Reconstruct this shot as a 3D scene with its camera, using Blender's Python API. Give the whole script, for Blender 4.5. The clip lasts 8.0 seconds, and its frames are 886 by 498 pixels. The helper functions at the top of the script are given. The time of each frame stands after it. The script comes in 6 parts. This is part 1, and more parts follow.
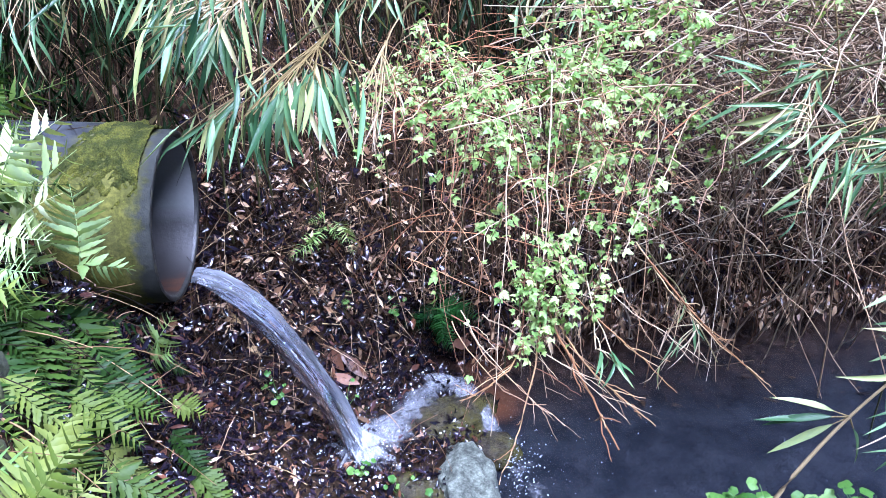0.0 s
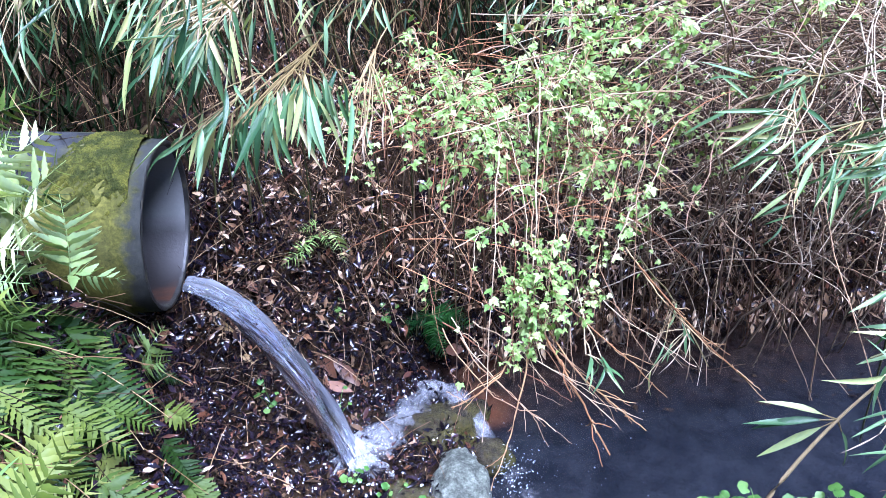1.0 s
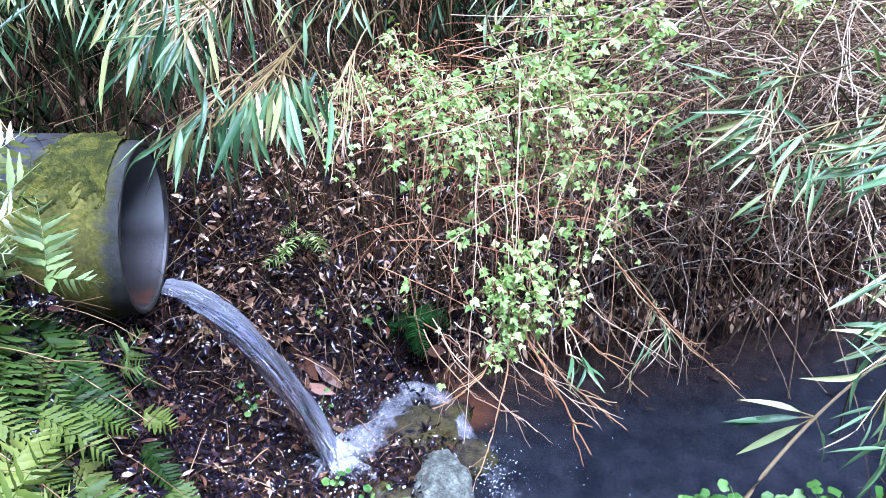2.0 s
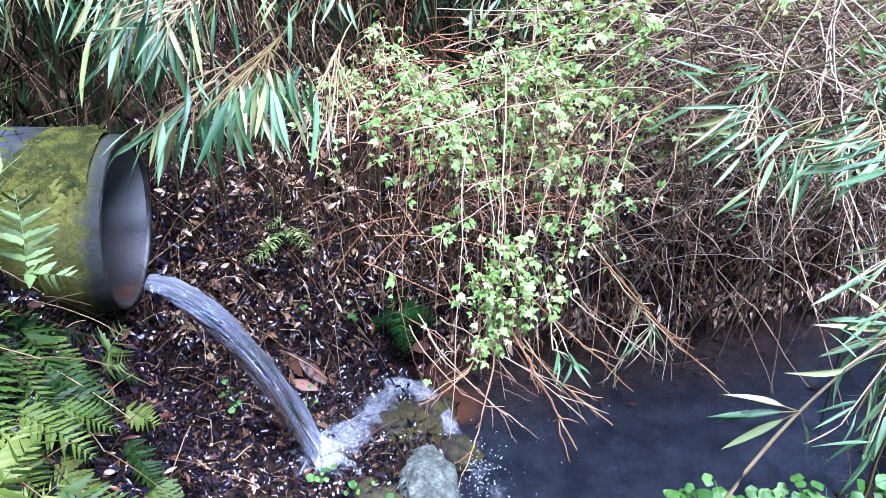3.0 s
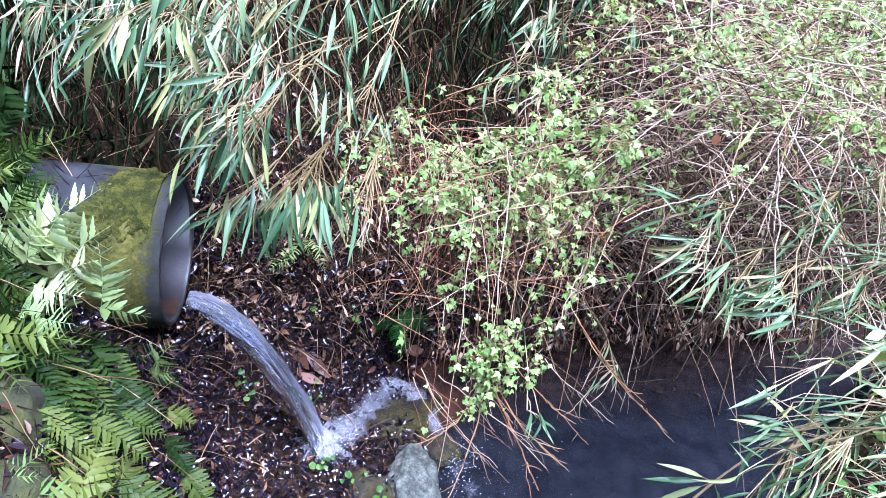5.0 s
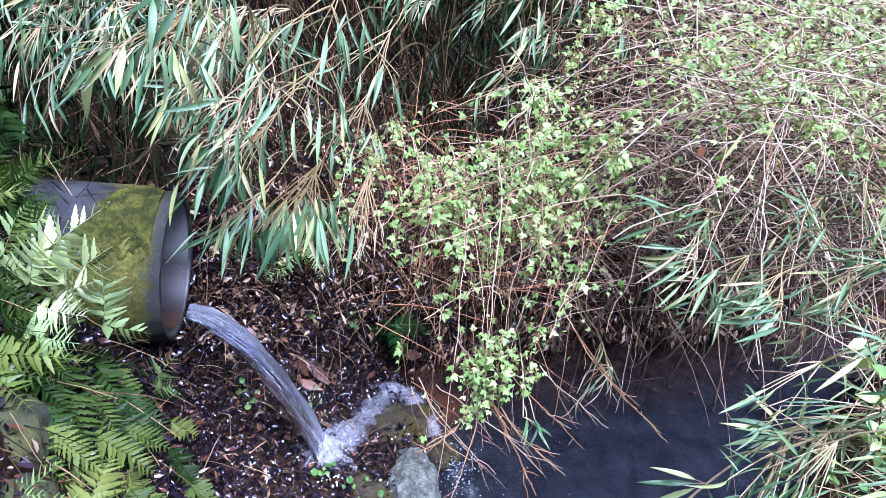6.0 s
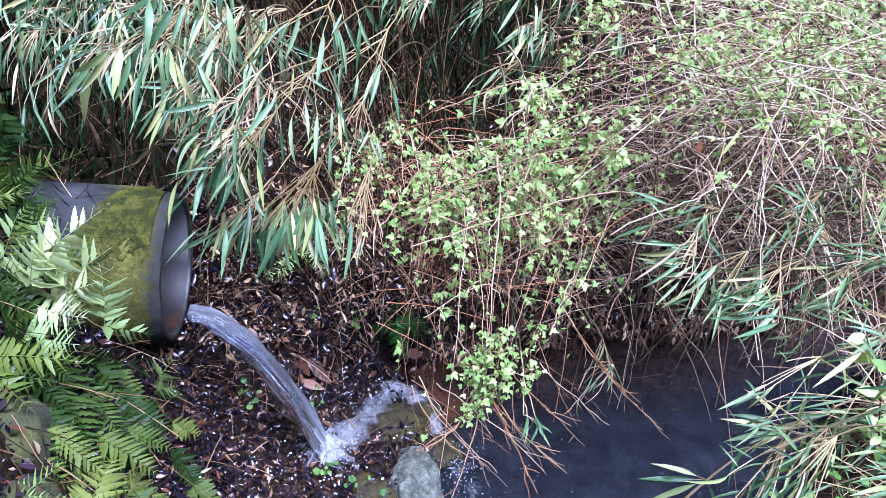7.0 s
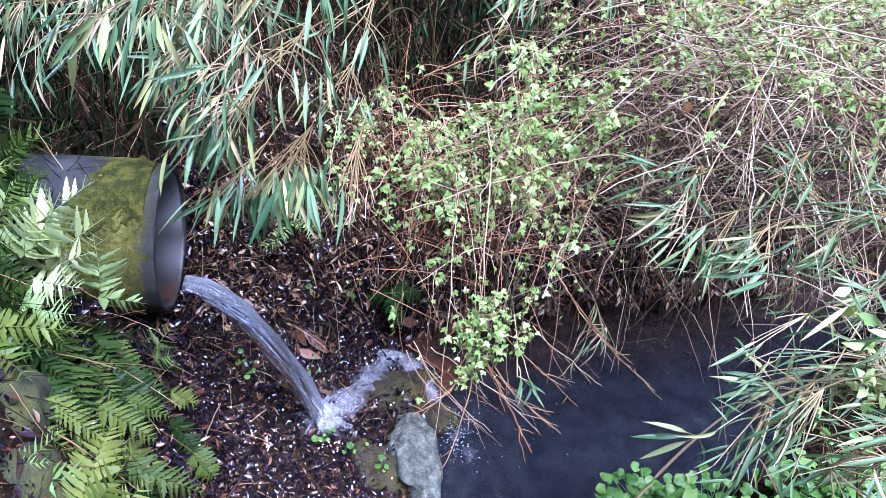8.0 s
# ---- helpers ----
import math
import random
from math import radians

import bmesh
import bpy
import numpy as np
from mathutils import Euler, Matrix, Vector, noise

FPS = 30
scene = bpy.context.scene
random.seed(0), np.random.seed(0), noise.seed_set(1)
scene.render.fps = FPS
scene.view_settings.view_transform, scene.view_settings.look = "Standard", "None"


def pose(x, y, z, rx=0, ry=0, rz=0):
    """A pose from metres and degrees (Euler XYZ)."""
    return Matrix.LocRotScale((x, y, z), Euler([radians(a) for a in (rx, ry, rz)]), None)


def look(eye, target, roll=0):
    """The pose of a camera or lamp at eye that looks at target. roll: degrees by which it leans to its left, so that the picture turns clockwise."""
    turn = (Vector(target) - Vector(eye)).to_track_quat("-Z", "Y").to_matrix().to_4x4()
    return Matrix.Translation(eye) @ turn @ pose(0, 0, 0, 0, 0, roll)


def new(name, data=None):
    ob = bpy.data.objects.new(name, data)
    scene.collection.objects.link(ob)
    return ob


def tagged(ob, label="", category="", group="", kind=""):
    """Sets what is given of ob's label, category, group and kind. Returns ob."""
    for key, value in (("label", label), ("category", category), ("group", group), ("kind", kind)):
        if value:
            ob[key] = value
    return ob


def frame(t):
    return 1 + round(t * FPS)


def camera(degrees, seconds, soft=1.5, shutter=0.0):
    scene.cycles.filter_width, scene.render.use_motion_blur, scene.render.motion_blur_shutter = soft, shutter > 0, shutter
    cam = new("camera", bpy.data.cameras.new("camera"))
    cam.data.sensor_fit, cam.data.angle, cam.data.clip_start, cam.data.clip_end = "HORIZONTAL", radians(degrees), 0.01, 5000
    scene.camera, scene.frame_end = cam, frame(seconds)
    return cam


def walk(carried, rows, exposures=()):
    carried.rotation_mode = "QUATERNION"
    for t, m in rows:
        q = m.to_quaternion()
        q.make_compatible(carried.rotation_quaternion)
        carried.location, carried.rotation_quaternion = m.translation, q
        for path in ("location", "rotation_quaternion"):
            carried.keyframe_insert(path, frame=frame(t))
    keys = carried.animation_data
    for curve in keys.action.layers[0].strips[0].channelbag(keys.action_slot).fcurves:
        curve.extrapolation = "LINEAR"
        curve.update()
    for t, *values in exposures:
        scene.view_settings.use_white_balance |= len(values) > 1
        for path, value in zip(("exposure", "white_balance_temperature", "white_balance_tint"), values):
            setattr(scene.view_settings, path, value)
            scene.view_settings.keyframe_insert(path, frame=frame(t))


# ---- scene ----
cam = camera(58.8, 8.0, soft=0.72)
PATH = [
    (0, (0.031, 0.297, 1.857), (0.023, 2.012, 0.827), 0.5),
    (0.5, (0.039, 0.293, 1.862), (0.061, 2.015, 0.845), 0.7),
    (1, (0.038, 0.293, 1.862), (0.046, 2.015, 0.846), 0.3),
    (1.5, (0.039, 0.293, 1.863), (0.086, 2.016, 0.849), 0.8),
    (2.8, (0.043, 0.297, 1.854), (0.102, 2.021, 0.844), 0.8),
    (3, (0.038, 0.299, 1.856), (0.131, 2.016, 0.835), 1.5),
    (3.5, (0.027, 0.29, 1.924), (0.275, 1.945, 0.828), 6.6),
    (4, (0.005, 0.235, 2.053), (0.091, 1.884, 0.925), 5.4),
    (4.5, (-0.016, 0.198, 2.203), (0.035, 1.832, 1.051), 6.9),
    (4.7, (-0.026, 0.187, 2.239), (0.08, 1.825, 1.097), 7.8),
    (6, (-0.026, 0.168, 2.334), (0.106, 1.798, 1.182), 6.1),
    (6.5, (-0.02, 0.178, 2.324), (0.145, 1.814, 1.184), 6.1),
    (7, (-0.019, 0.166, 2.335), (0.108, 1.794, 1.18), 5.5),
    (7.5, (-0.016, 0.156, 2.33), (0.096, 1.759, 1.139), 4.8),
    (8, (-0.01, 0.145, 2.326), (0.13, 1.733, 1.117), 4.9),
]
walk(cam, [(t, look(eye, target, roll)) for t, eye, target, roll in PATH], exposures=[(0.0, 2.11, 4700.0, 27.0), (3.0, 2.11, 4700.0, 27.0), (3.5, 2.15, 4700.0, 26.0), (4.5, 1.95, 4760.0, 29.0), (6.0, 1.71, 4800.0, 33.0), (8.0, 1.64, 4780.0, 33.0)])

# ---- world and light: an overcast day under an open sky ----
SUN_UP, SUN_TURN = radians(68), radians(145)
world = bpy.data.worlds.new("world")
scene.world = world
world.use_nodes = True
wn = world.node_tree.nodes
sky = wn.new("ShaderNodeTexSky")
sky.sky_type, sky.sun_disc = "NISHITA", False
sky.sun_elevation, sky.sun_rotation = SUN_UP, SUN_TURN
sky.air_density, sky.dust_density, sky.ozone_density = 1.0, 1.0, 2.5
world.node_tree.links.new(sky.outputs["Color"], wn["Background"].inputs["Color"])
wn["Background"].inputs["Strength"].default_value = 0.02
sun_data = bpy.data.lights.new("sun", "SUN")
sun_data.energy, sun_data.angle, sun_data.color = 6.5, radians(34), (1.0, 0.97, 0.93)
sun = new("sun", sun_data)
sun.matrix_world = look((3 * math.sin(SUN_TURN), 3 * math.cos(SUN_TURN), 3 * math.tan(SUN_UP)), (0, 0, 0))


# ---- materials ----
def material(name):
    m = bpy.data.materials.new(name)
    m.use_nodes = True
    t = m.node_tree
    return m, t.nodes, t.links, t.nodes["Principled BSDF"]


def noise_node(n, l, scale, detail=4.0, rough=0.6, stretch=None, coord="Object"):
    tc = n.new("ShaderNodeTexCoord")
    tex = n.new("ShaderNodeTexNoise")
    tex.inputs["Scale"].default_value, tex.inputs["Detail"].default_value = scale, detail
    tex.inputs["Roughness"].default_value = rough
    if stretch:
        mp = n.new("ShaderNodeMapping")
        mp.inputs["Scale"].default_value = stretch
        l.new(tc.outputs[coord], mp.inputs["Vector"])
        l.new(mp.outputs["Vector"], tex.inputs["Vector"])
    else:
        l.new(tc.outputs[coord], tex.inputs["Vector"])
    return tex.outputs["Fac"]


def ramp(n, l, fac, stops):
    r = n.new("ShaderNodeValToRGB")
    r.color_ramp.interpolation = "LINEAR"
    e = r.color_ramp.elements
    while len(e) < len(stops):
        e.new(0.5)
    for k, (p, c) in enumerate(stops):
        e[k].position, e[k].color = p, (*c, 1.0) if len(c) == 3 else c
    l.new(fac, r.inputs["Fac"])
    return r.outputs["Color"]


def blend(n, l, fac, a, b, how="MIX"):
    x = n.new("ShaderNodeMix")
    x.data_type, x.blend_type = "RGBA", how
    for sock, v in ((x.inputs["Factor"], fac), (x.inputs["A"], a), (x.inputs["B"], b)):
        if isinstance(v, (int, float)):
            sock.default_value = v
        elif isinstance(v, tuple):
            sock.default_value = (*v, 1.0)
        else:
            l.new(v, sock)
    return x.outputs["Result"]


def bump(n, l, fac, strength, distance, bsdf):
    b = n.new("ShaderNodeBump")
    b.inputs["Strength"].default_value, b.inputs["Distance"].default_value = strength, distance
    l.new(fac, b.inputs["Height"])
    l.new(b.outputs["Normal"], bsdf.inputs["Normal"])


def leaf_material(name, stops, rough=0.4, glow=0.35, island=False, veins=60.0, spec=0.5):
    """A leaf: colour by the piece's own random number, blotches, parallel veins, some light let through."""
    m, n, l, bsdf = material(name)
    if island:
        rnd = n.new("ShaderNodeNewGeometry").outputs["Random Per Island"]
    else:
        rnd = n.new("ShaderNodeObjectInfo").outputs["Random"]
    col = ramp(n, l, rnd, stops)
    blot = noise_node(n, l, 7.0 if not island else 90.0, 3.0)
    col = blend(n, l, ramp(n, l, blot, [(0.38, (0, 0, 0)), (0.72, (1, 1, 1))]), col, blend(n, l, 1.0, col, (1.25, 1.2, 0.8), "MULTIPLY"))
    fine = noise_node(n, l, veins, 2.0, stretch=(0.06, 1.0, 1.0)) if not island else noise_node(n, l, 300.0, 2.0)
    col = blend(n, l, fine, blend(n, l, 1.0, col, (0.78, 0.8, 0.8), "MULTIPLY"), col)
    l.new(col, bsdf.inputs["Base Color"])
    bsdf.inputs["Roughness"].default_value = rough
    bsdf.inputs["Specular IOR Level"].default_value = spec
    bump(n, l, fine, 0.25, 0.002, bsdf)
    if glow:
        tr = n.new("ShaderNodeBsdfTranslucent")
        l.new(blend(n, l, 1.0, col, (1.3, 1.25, 0.55), "MULTIPLY"), tr.inputs["Color"])
        mx = n.new("ShaderNodeMixShader")
        mx.inputs["Fac"].default_value = glow
        l.new(bsdf.outputs["BSDF"], mx.inputs[1])
        l.new(tr.outputs["BSDF"], mx.inputs[2])
        l.new(mx.outputs["Shader"], n["Material Output"].inputs["Surface"])
    return m


BAMBOO = leaf_material("bamboo_leaf", [(0.0, (0.02, 0.055, 0.024)), (0.3, (0.07, 0.14, 0.06)), (0.5, (0.15, 0.25, 0.145)), (0.72, (0.26, 0.36, 0.215)), (0.86, (0.28, 0.32, 0.125)), (0.95, (0.38, 0.36, 0.18)), (1.0, (0.54, 0.48, 0.33))], 0.34, 0.25, spec=0.45)
BAMBOO_PALE = leaf_material("pale_bamboo_leaf", [(0.0, (0.03, 0.075, 0.03)), (0.3, (0.075, 0.145, 0.065)), (0.7, (0.14, 0.22, 0.105)), (0.92, (0.25, 0.29, 0.12)), (1.0, (0.42, 0.40, 0.20))], 0.38, 0.28, spec=0.45)
BRAMBLE = leaf_material("bramble_leaf", [(0.0, (0.13, 0.235, 0.055)), (0.6, (0.25, 0.37, 0.115)), (1.0, (0.43, 0.51, 0.235))], 0.5, 0.4, veins=30, spec=0.35)
FERN = leaf_material("fern_leaf", [(0.0, (0.014, 0.036, 0.006)), (0.45, (0.036, 0.075, 0.012)), (0.8, (0.085, 0.125, 0.02)), (1.0, (0.18, 0.21, 0.06))], 0.5, 0.28, veins=40, spec=0.3)
# this green is darkened too for the shade the low fronds hang in
FERN_DARK = leaf_material("feathery_fern_leaf", [(0.0, (0.007, 0.02, 0.004)), (0.5, (0.02, 0.046, 0.008)), (0.85, (0.05, 0.075, 0.014)), (1.0, (0.13, 0.14, 0.04))], 0.55, 0.25, veins=40, spec=0.15)
FERN_BRIGHT = leaf_material("bright_fern_leaf", [(0.0, (0.006, 0.017, 0.002)), (0.5, (0.015, 0.036, 0.005)), (0.85, (0.038, 0.066, 0.009)), (1.0, (0.09, 0.115, 0.025))], 0.6, 0.22, veins=40, spec=0.12)
# the whitish, light and pale ferns have bleached light put into their colours
FERN_WHITE = leaf_material("whitish_fern_leaf", [(0.0, (0.14, 0.215, 0.08)), (0.6, (0.28, 0.35, 0.16)), (1.0, (0.48, 0.50, 0.30))], 0.45, 0.25, veins=40, spec=0.3)
FERN_LIGHT = leaf_material("light_fern_leaf", [(0.0, (0.26, 0.38, 0.17)), (1.0, (0.44, 0.52, 0.29))], 0.5, 0.3, veins=40, spec=0.25)
FERN_PALE = leaf_material("pale_fern_leaf", [(0.0, (0.11, 0.19, 0.055)), (0.6, (0.19, 0.28, 0.09)), (1.0, (0.32, 0.38, 0.18))], 0.5, 0.3, veins=40, spec=0.25)
HERB = leaf_material("herb_leaf", [(0.0, (0.045, 0.13, 0.02)), (0.6, (0.095, 0.21, 0.04)), (1.0, (0.19, 0.32, 0.09))], 0.45, 0.35, veins=20, spec=0.35)
DARK_LEAF = leaf_material("dark_leaf", [(0.0, (0.005, 0.024, 0.005)), (1.0, (0.018, 0.062, 0.012))], 0.5, 0.1, spec=0.12)
# bluish purple stops put the sky's sheen on wet leaves into colour
LITTER = leaf_material("wet_dead_leaf", [(0.0, (0.003, 0.002, 0.003)), (0.55, (0.009, 0.0075, 0.015)), (0.78, (0.025, 0.016, 0.027)), (0.90, (0.085, 0.036, 0.021)), (0.97, (0.16, 0.085, 0.05)), (1.0, (0.26, 0.19, 0.15))], 0.12, 0.0, True, spec=0.5)
EDGE_LEAF = leaf_material("hanging_dead_leaf", [(0.0, (0.010, 0.007, 0.006)), (0.4, (0.05, 0.026, 0.018)), (0.7, (0.17, 0.095, 0.055)), (1.0, (0.46, 0.33, 0.22))], 0.28, 0.0, True, spec=0.45)
WOODLAND = leaf_material("woodland_leaf", [(0.0, (0.012, 0.008, 0.006)), (0.6, (0.05, 0.03, 0.018)), (1.0, (0.12, 0.075, 0.045))], 0.7, 0.0, True, spec=0.1)
SUNKEN = leaf_material("sunken_leaf", [(0.0, (0.008, 0.006, 0.006)), (0.6, (0.025, 0.015, 0.011)), (1.0, (0.07, 0.042, 0.026))], 0.6, 0.0, True, spec=0.1)
FALLEN = leaf_material("fallen_leaf", [(0.0, (0.07, 0.03, 0.017)), (1.0, (0.15, 0.065, 0.033))], 0.35, 0.05, spec=0.3)


def stem_material(name, stops, rough=0.6, island=True):
    m, n, l, bsdf = material(name)
    rnd = n.new("ShaderNodeNewGeometry").outputs["Random Per Island"] if island else n.new("ShaderNodeObjectInfo").outputs["Random"]
    col = ramp(n, l, rnd, stops)
    g = noise_node(n, l, 55.0, 3.0)
    l.new(blend(n, l, g, blend(n, l, 1.0, col, (0.65, 0.62, 0.6), "MULTIPLY"), col), bsdf.inputs["Base Color"])
    bsdf.inputs["Roughness"].default_value = rough
    bsdf.inputs["Specular IOR Level"].default_value = 0.1
    bump(n, l, g, 0.4, 0.002, bsdf)
    return m


# in the dry stem, thatch and grey twig, near-black stops hold gap shade
STRAW = stem_material("dry_stem", [(0.0, (0.004, 0.003, 0.0015)), (0.55, (0.018, 0.010, 0.005)), (0.8, (0.14, 0.088, 0.038)), (1.0, (0.44, 0.31, 0.16))])
THATCH = stem_material("dead_thatch", [(0.0, (0.003, 0.002, 0.0015)), (0.55, (0.015, 0.009, 0.006)), (0.8, (0.19, 0.11, 0.052)), (1.0, (0.56, 0.40, 0.23))])
RED_CANE = stem_material("bramble_cane", [(0.0, (0.15, 0.06, 0.03)), (0.3, (0.21, 0.125, 0.065)), (0.75, (0.33, 0.23, 0.13)), (1.0, (0.46, 0.36, 0.23))], 0.55, False)
GREY_TWIG = stem_material("grey_twig", [(0.0, (0.012, 0.007, 0.004)), (0.5, (0.05, 0.03, 0.017)), (0.8, (0.25, 0.17, 0.095)), (1.0, (0.62, 0.5, 0.33))])
BLEACHED = stem_material("bleached_stem", [(0.0, (0.18, 0.11, 0.06)), (0.5, (0.40, 0.30, 0.18)), (1.0, (0.66, 0.57, 0.42))])
# near-black bamboo leaf: the hollow's shade is put into its colour
HOLLOW_SHADE = leaf_material("shade_toned_leaf", [(0.0, (0.003, 0.006, 0.002)), (0.6, (0.008, 0.018, 0.006)), (0.9, (0.02, 0.035, 0.014)), (1.0, (0.06, 0.045, 0.022))], 0.7, 0.0, True, spec=0.03)
FERN_YELLOW = leaf_material("yellow_fern_leaf", [(0.0, (0.035, 0.06, 0.008)), (0.6, (0.07, 0.10, 0.016)), (1.0, (0.15, 0.17, 0.045))], 0.55, 0.25, veins=40, spec=0.15)
# darker than the tan culm: the stand's shade is part of this olive
OLIVE_CULM = stem_material("olive_culm", [(0.0, (0.03, 0.035, 0.012)), (0.6, (0.07, 0.07, 0.026)), (1.0, (0.15, 0.12, 0.055))], 0.45, False)
CULM = stem_material("bamboo_culm", [(0.0, (0.16, 0.12, 0.045)), (0.5, (0.30, 0.23, 0.11)), (1.0, (0.44, 0.36, 0.21))], 0.5, False)


def ground_material():
    m, n, l, bsdf = material("wet_soil")
    big, small = noise_node(n, l, 3.0, 6.0), noise_node(n, l, 45.0, 6.0, 0.7)
    soil = ramp(n, l, small, [(0.3, (0.005, 0.0035, 0.002)), (0.5, (0.018, 0.011, 0.006)), (0.7, (0.06, 0.038, 0.02))])
    moss = ramp(n, l, small, [(0.3, (0.015, 0.03, 0.008)), (0.8, (0.07, 0.11, 0.02))])
    mask = ramp(n, l, big, [(0.66, (0, 0, 0)), (0.78, (1, 1, 1))])
    # orange silt where the rill meets the pool, with a ragged edge
    tc = n.new("ShaderNodeTexCoord")
    far = n.new("ShaderNodeVectorMath")
    far.operation = "DISTANCE"
    l.new(tc.outputs["Object"], far.inputs[0])
    far.inputs[1].default_value = (0.20, 2.50, 0.0)
    rag = n.new("ShaderNodeMath")
    rag.operation = "MULTIPLY_ADD"
    l.new(big, rag.inputs[0])
    rag.inputs[1].default_value = 0.2
    l.new(far.outputs["Value"], rag.inputs[2])
    silt = ramp(n, l, rag.outputs[0], [(0.20, (1, 1, 1)), (0.31, (0, 0, 0))])
    # the pool's bed: dark slate in the deep part, brown silt along its far side
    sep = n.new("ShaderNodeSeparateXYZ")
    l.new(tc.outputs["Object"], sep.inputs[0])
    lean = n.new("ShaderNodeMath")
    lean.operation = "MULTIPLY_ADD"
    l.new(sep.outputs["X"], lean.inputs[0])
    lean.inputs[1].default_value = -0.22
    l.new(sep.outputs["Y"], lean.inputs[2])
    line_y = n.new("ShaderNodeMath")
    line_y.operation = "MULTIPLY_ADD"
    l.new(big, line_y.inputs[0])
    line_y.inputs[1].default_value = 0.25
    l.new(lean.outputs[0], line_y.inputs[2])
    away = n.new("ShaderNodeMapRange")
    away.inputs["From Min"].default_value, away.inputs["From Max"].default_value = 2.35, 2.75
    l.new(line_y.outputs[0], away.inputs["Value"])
    # the bluish slate puts the mirrored sky into the bed's colour
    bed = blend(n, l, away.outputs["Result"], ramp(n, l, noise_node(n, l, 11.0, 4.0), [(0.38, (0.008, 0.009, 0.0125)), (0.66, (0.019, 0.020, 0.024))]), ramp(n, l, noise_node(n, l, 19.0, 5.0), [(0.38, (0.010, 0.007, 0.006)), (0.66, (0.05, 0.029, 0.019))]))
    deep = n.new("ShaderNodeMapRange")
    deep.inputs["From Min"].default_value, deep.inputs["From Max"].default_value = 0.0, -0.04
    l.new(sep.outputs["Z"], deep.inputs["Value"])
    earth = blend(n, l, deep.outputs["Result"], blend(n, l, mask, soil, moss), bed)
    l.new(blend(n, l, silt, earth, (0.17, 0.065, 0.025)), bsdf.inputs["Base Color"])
    bsdf.inputs["Roughness"].default_value = 0.75
    bsdf.inputs["Specular IOR Level"].default_value = 0.04
    bump(n, l, small, 0.8, 0.02, bsdf)
    return m


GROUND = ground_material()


def concrete_material():
    m, n, l, bsdf = material("algae_stained_concrete")
    grain, mid, big = noise_node(n, l, 120.0, 5.0, 0.7), noise_node(n, l, 14.0, 5.0), noise_node(n, l, 4.0, 3.0)
    grey = ramp(n, l, mid, [(0.3, (0.012, 0.013, 0.0135)), (0.7, (0.033, 0.035, 0.036))])
    algae = ramp(n, l, blend(n, l, 0.5, grain, mid), [(0.36, (0.02, 0.021, 0.005)), (0.5, (0.055, 0.055, 0.010)), (0.64, (0.115, 0.108, 0.02))])
    # a film of algae with a ragged edge that stops short of the bare rim and of the bare strip further back
    tc = n.new("ShaderNodeTexCoord")
    sep = n.new("ShaderNodeSeparateXYZ")
    l.new(tc.outputs["Object"], sep.inputs[0])
    def math_node(op, a, b):
        q = n.new("ShaderNodeMath")
        q.operation = op
        for s, v in zip(q.inputs, (a, b)):
            if isinstance(v, (int, float)):
                s.default_value = v
            else:
                l.new(v, s)
        return q.outputs[0]
    ragged = math_node("MULTIPLY", math_node("SUBTRACT", mid, 0.5), 0.16)
    x = math_node("ADD", sep.outputs["X"], ragged)
    rim = ramp(n, l, math_node("ADD", x, 1.0), [(0.945, (1, 1, 1)), (0.975, (0.10, 0.10, 0.10))])
    # the strip that stayed bare: on top, well behind the rim
    bare = math_node("ADD", math_node("MULTIPLY", x, 1.0), math_node("MULTIPLY", sep.outputs["Z"], -1.5))
    strip = ramp(n, l, math_node("ADD", bare, 1.0), [(0.46, (0, 0, 0)), (0.56, (1, 1, 1))])
    mask = blend(n, l, 1.0, blend(n, l, 1.0, rim, strip, "MULTIPLY"), ramp(n, l, big, [(0.3, (0.8, 0.8, 0.8)), (0.5, (1, 1, 1))]), "MULTIPLY")
    l.new(blend(n, l, mask, grey, algae), bsdf.inputs["Base Color"])
    bsdf.inputs["Roughness"].default_value = 0.9
    bsdf.inputs["Specular IOR Level"].default_value = 0.1
    bump(n, l, grain, 0.5, 0.004, bsdf)
    return m


CONCRETE = concrete_material()


def inner_material():
    m, n, l, bsdf = material("stained_concrete_bore")
    mid, grain = noise_node(n, l, 9.0, 4.0, stretch=(0.4, 1, 1)), noise_node(n, l, 110.0, 4.0)
    tc = n.new("ShaderNodeTexCoord")
    sep = n.new("ShaderNodeSeparateXYZ")
    l.new(tc.outputs["Object"], sep.inputs[0])
    add = n.new("ShaderNodeMath")
    add.operation = "MULTIPLY_ADD"
    l.new(mid, add.inputs[0])
    add.inputs[1].default_value = 0.08
    l.new(sep.outputs["Z"], add.inputs[2])
    mp = n.new("ShaderNodeMapRange")
    mp.inputs["From Min"].default_value, mp.inputs["From Max"].default_value = -0.2, 0.2
    l.new(add.outputs[0], mp.inputs["Value"])
    # the waterline: rust below, black slime above it, dry grey concrete on top
    col = ramp(n, l, mp.outputs["Result"], [(0.0, (0.04, 0.014, 0.004)), (0.10, (0.05, 0.017, 0.005)), (0.13, (0.010, 0.008, 0.007)), (0.30, (0.028, 0.027, 0.026)), (0.44, (0.15, 0.155, 0.15)), (0.7, (0.24, 0.245, 0.24)), (1.0, (0.28, 0.285, 0.28))])
    l.new(blend(n, l, grain, blend(n, l, 1.0, col, (0.75, 0.75, 0.75), "MULTIPLY"), col), bsdf.inputs["Base Color"])
    bsdf.inputs["Roughness"].default_value = 0.5
    bump(n, l, grain, 0.3, 0.003, bsdf)
    return m


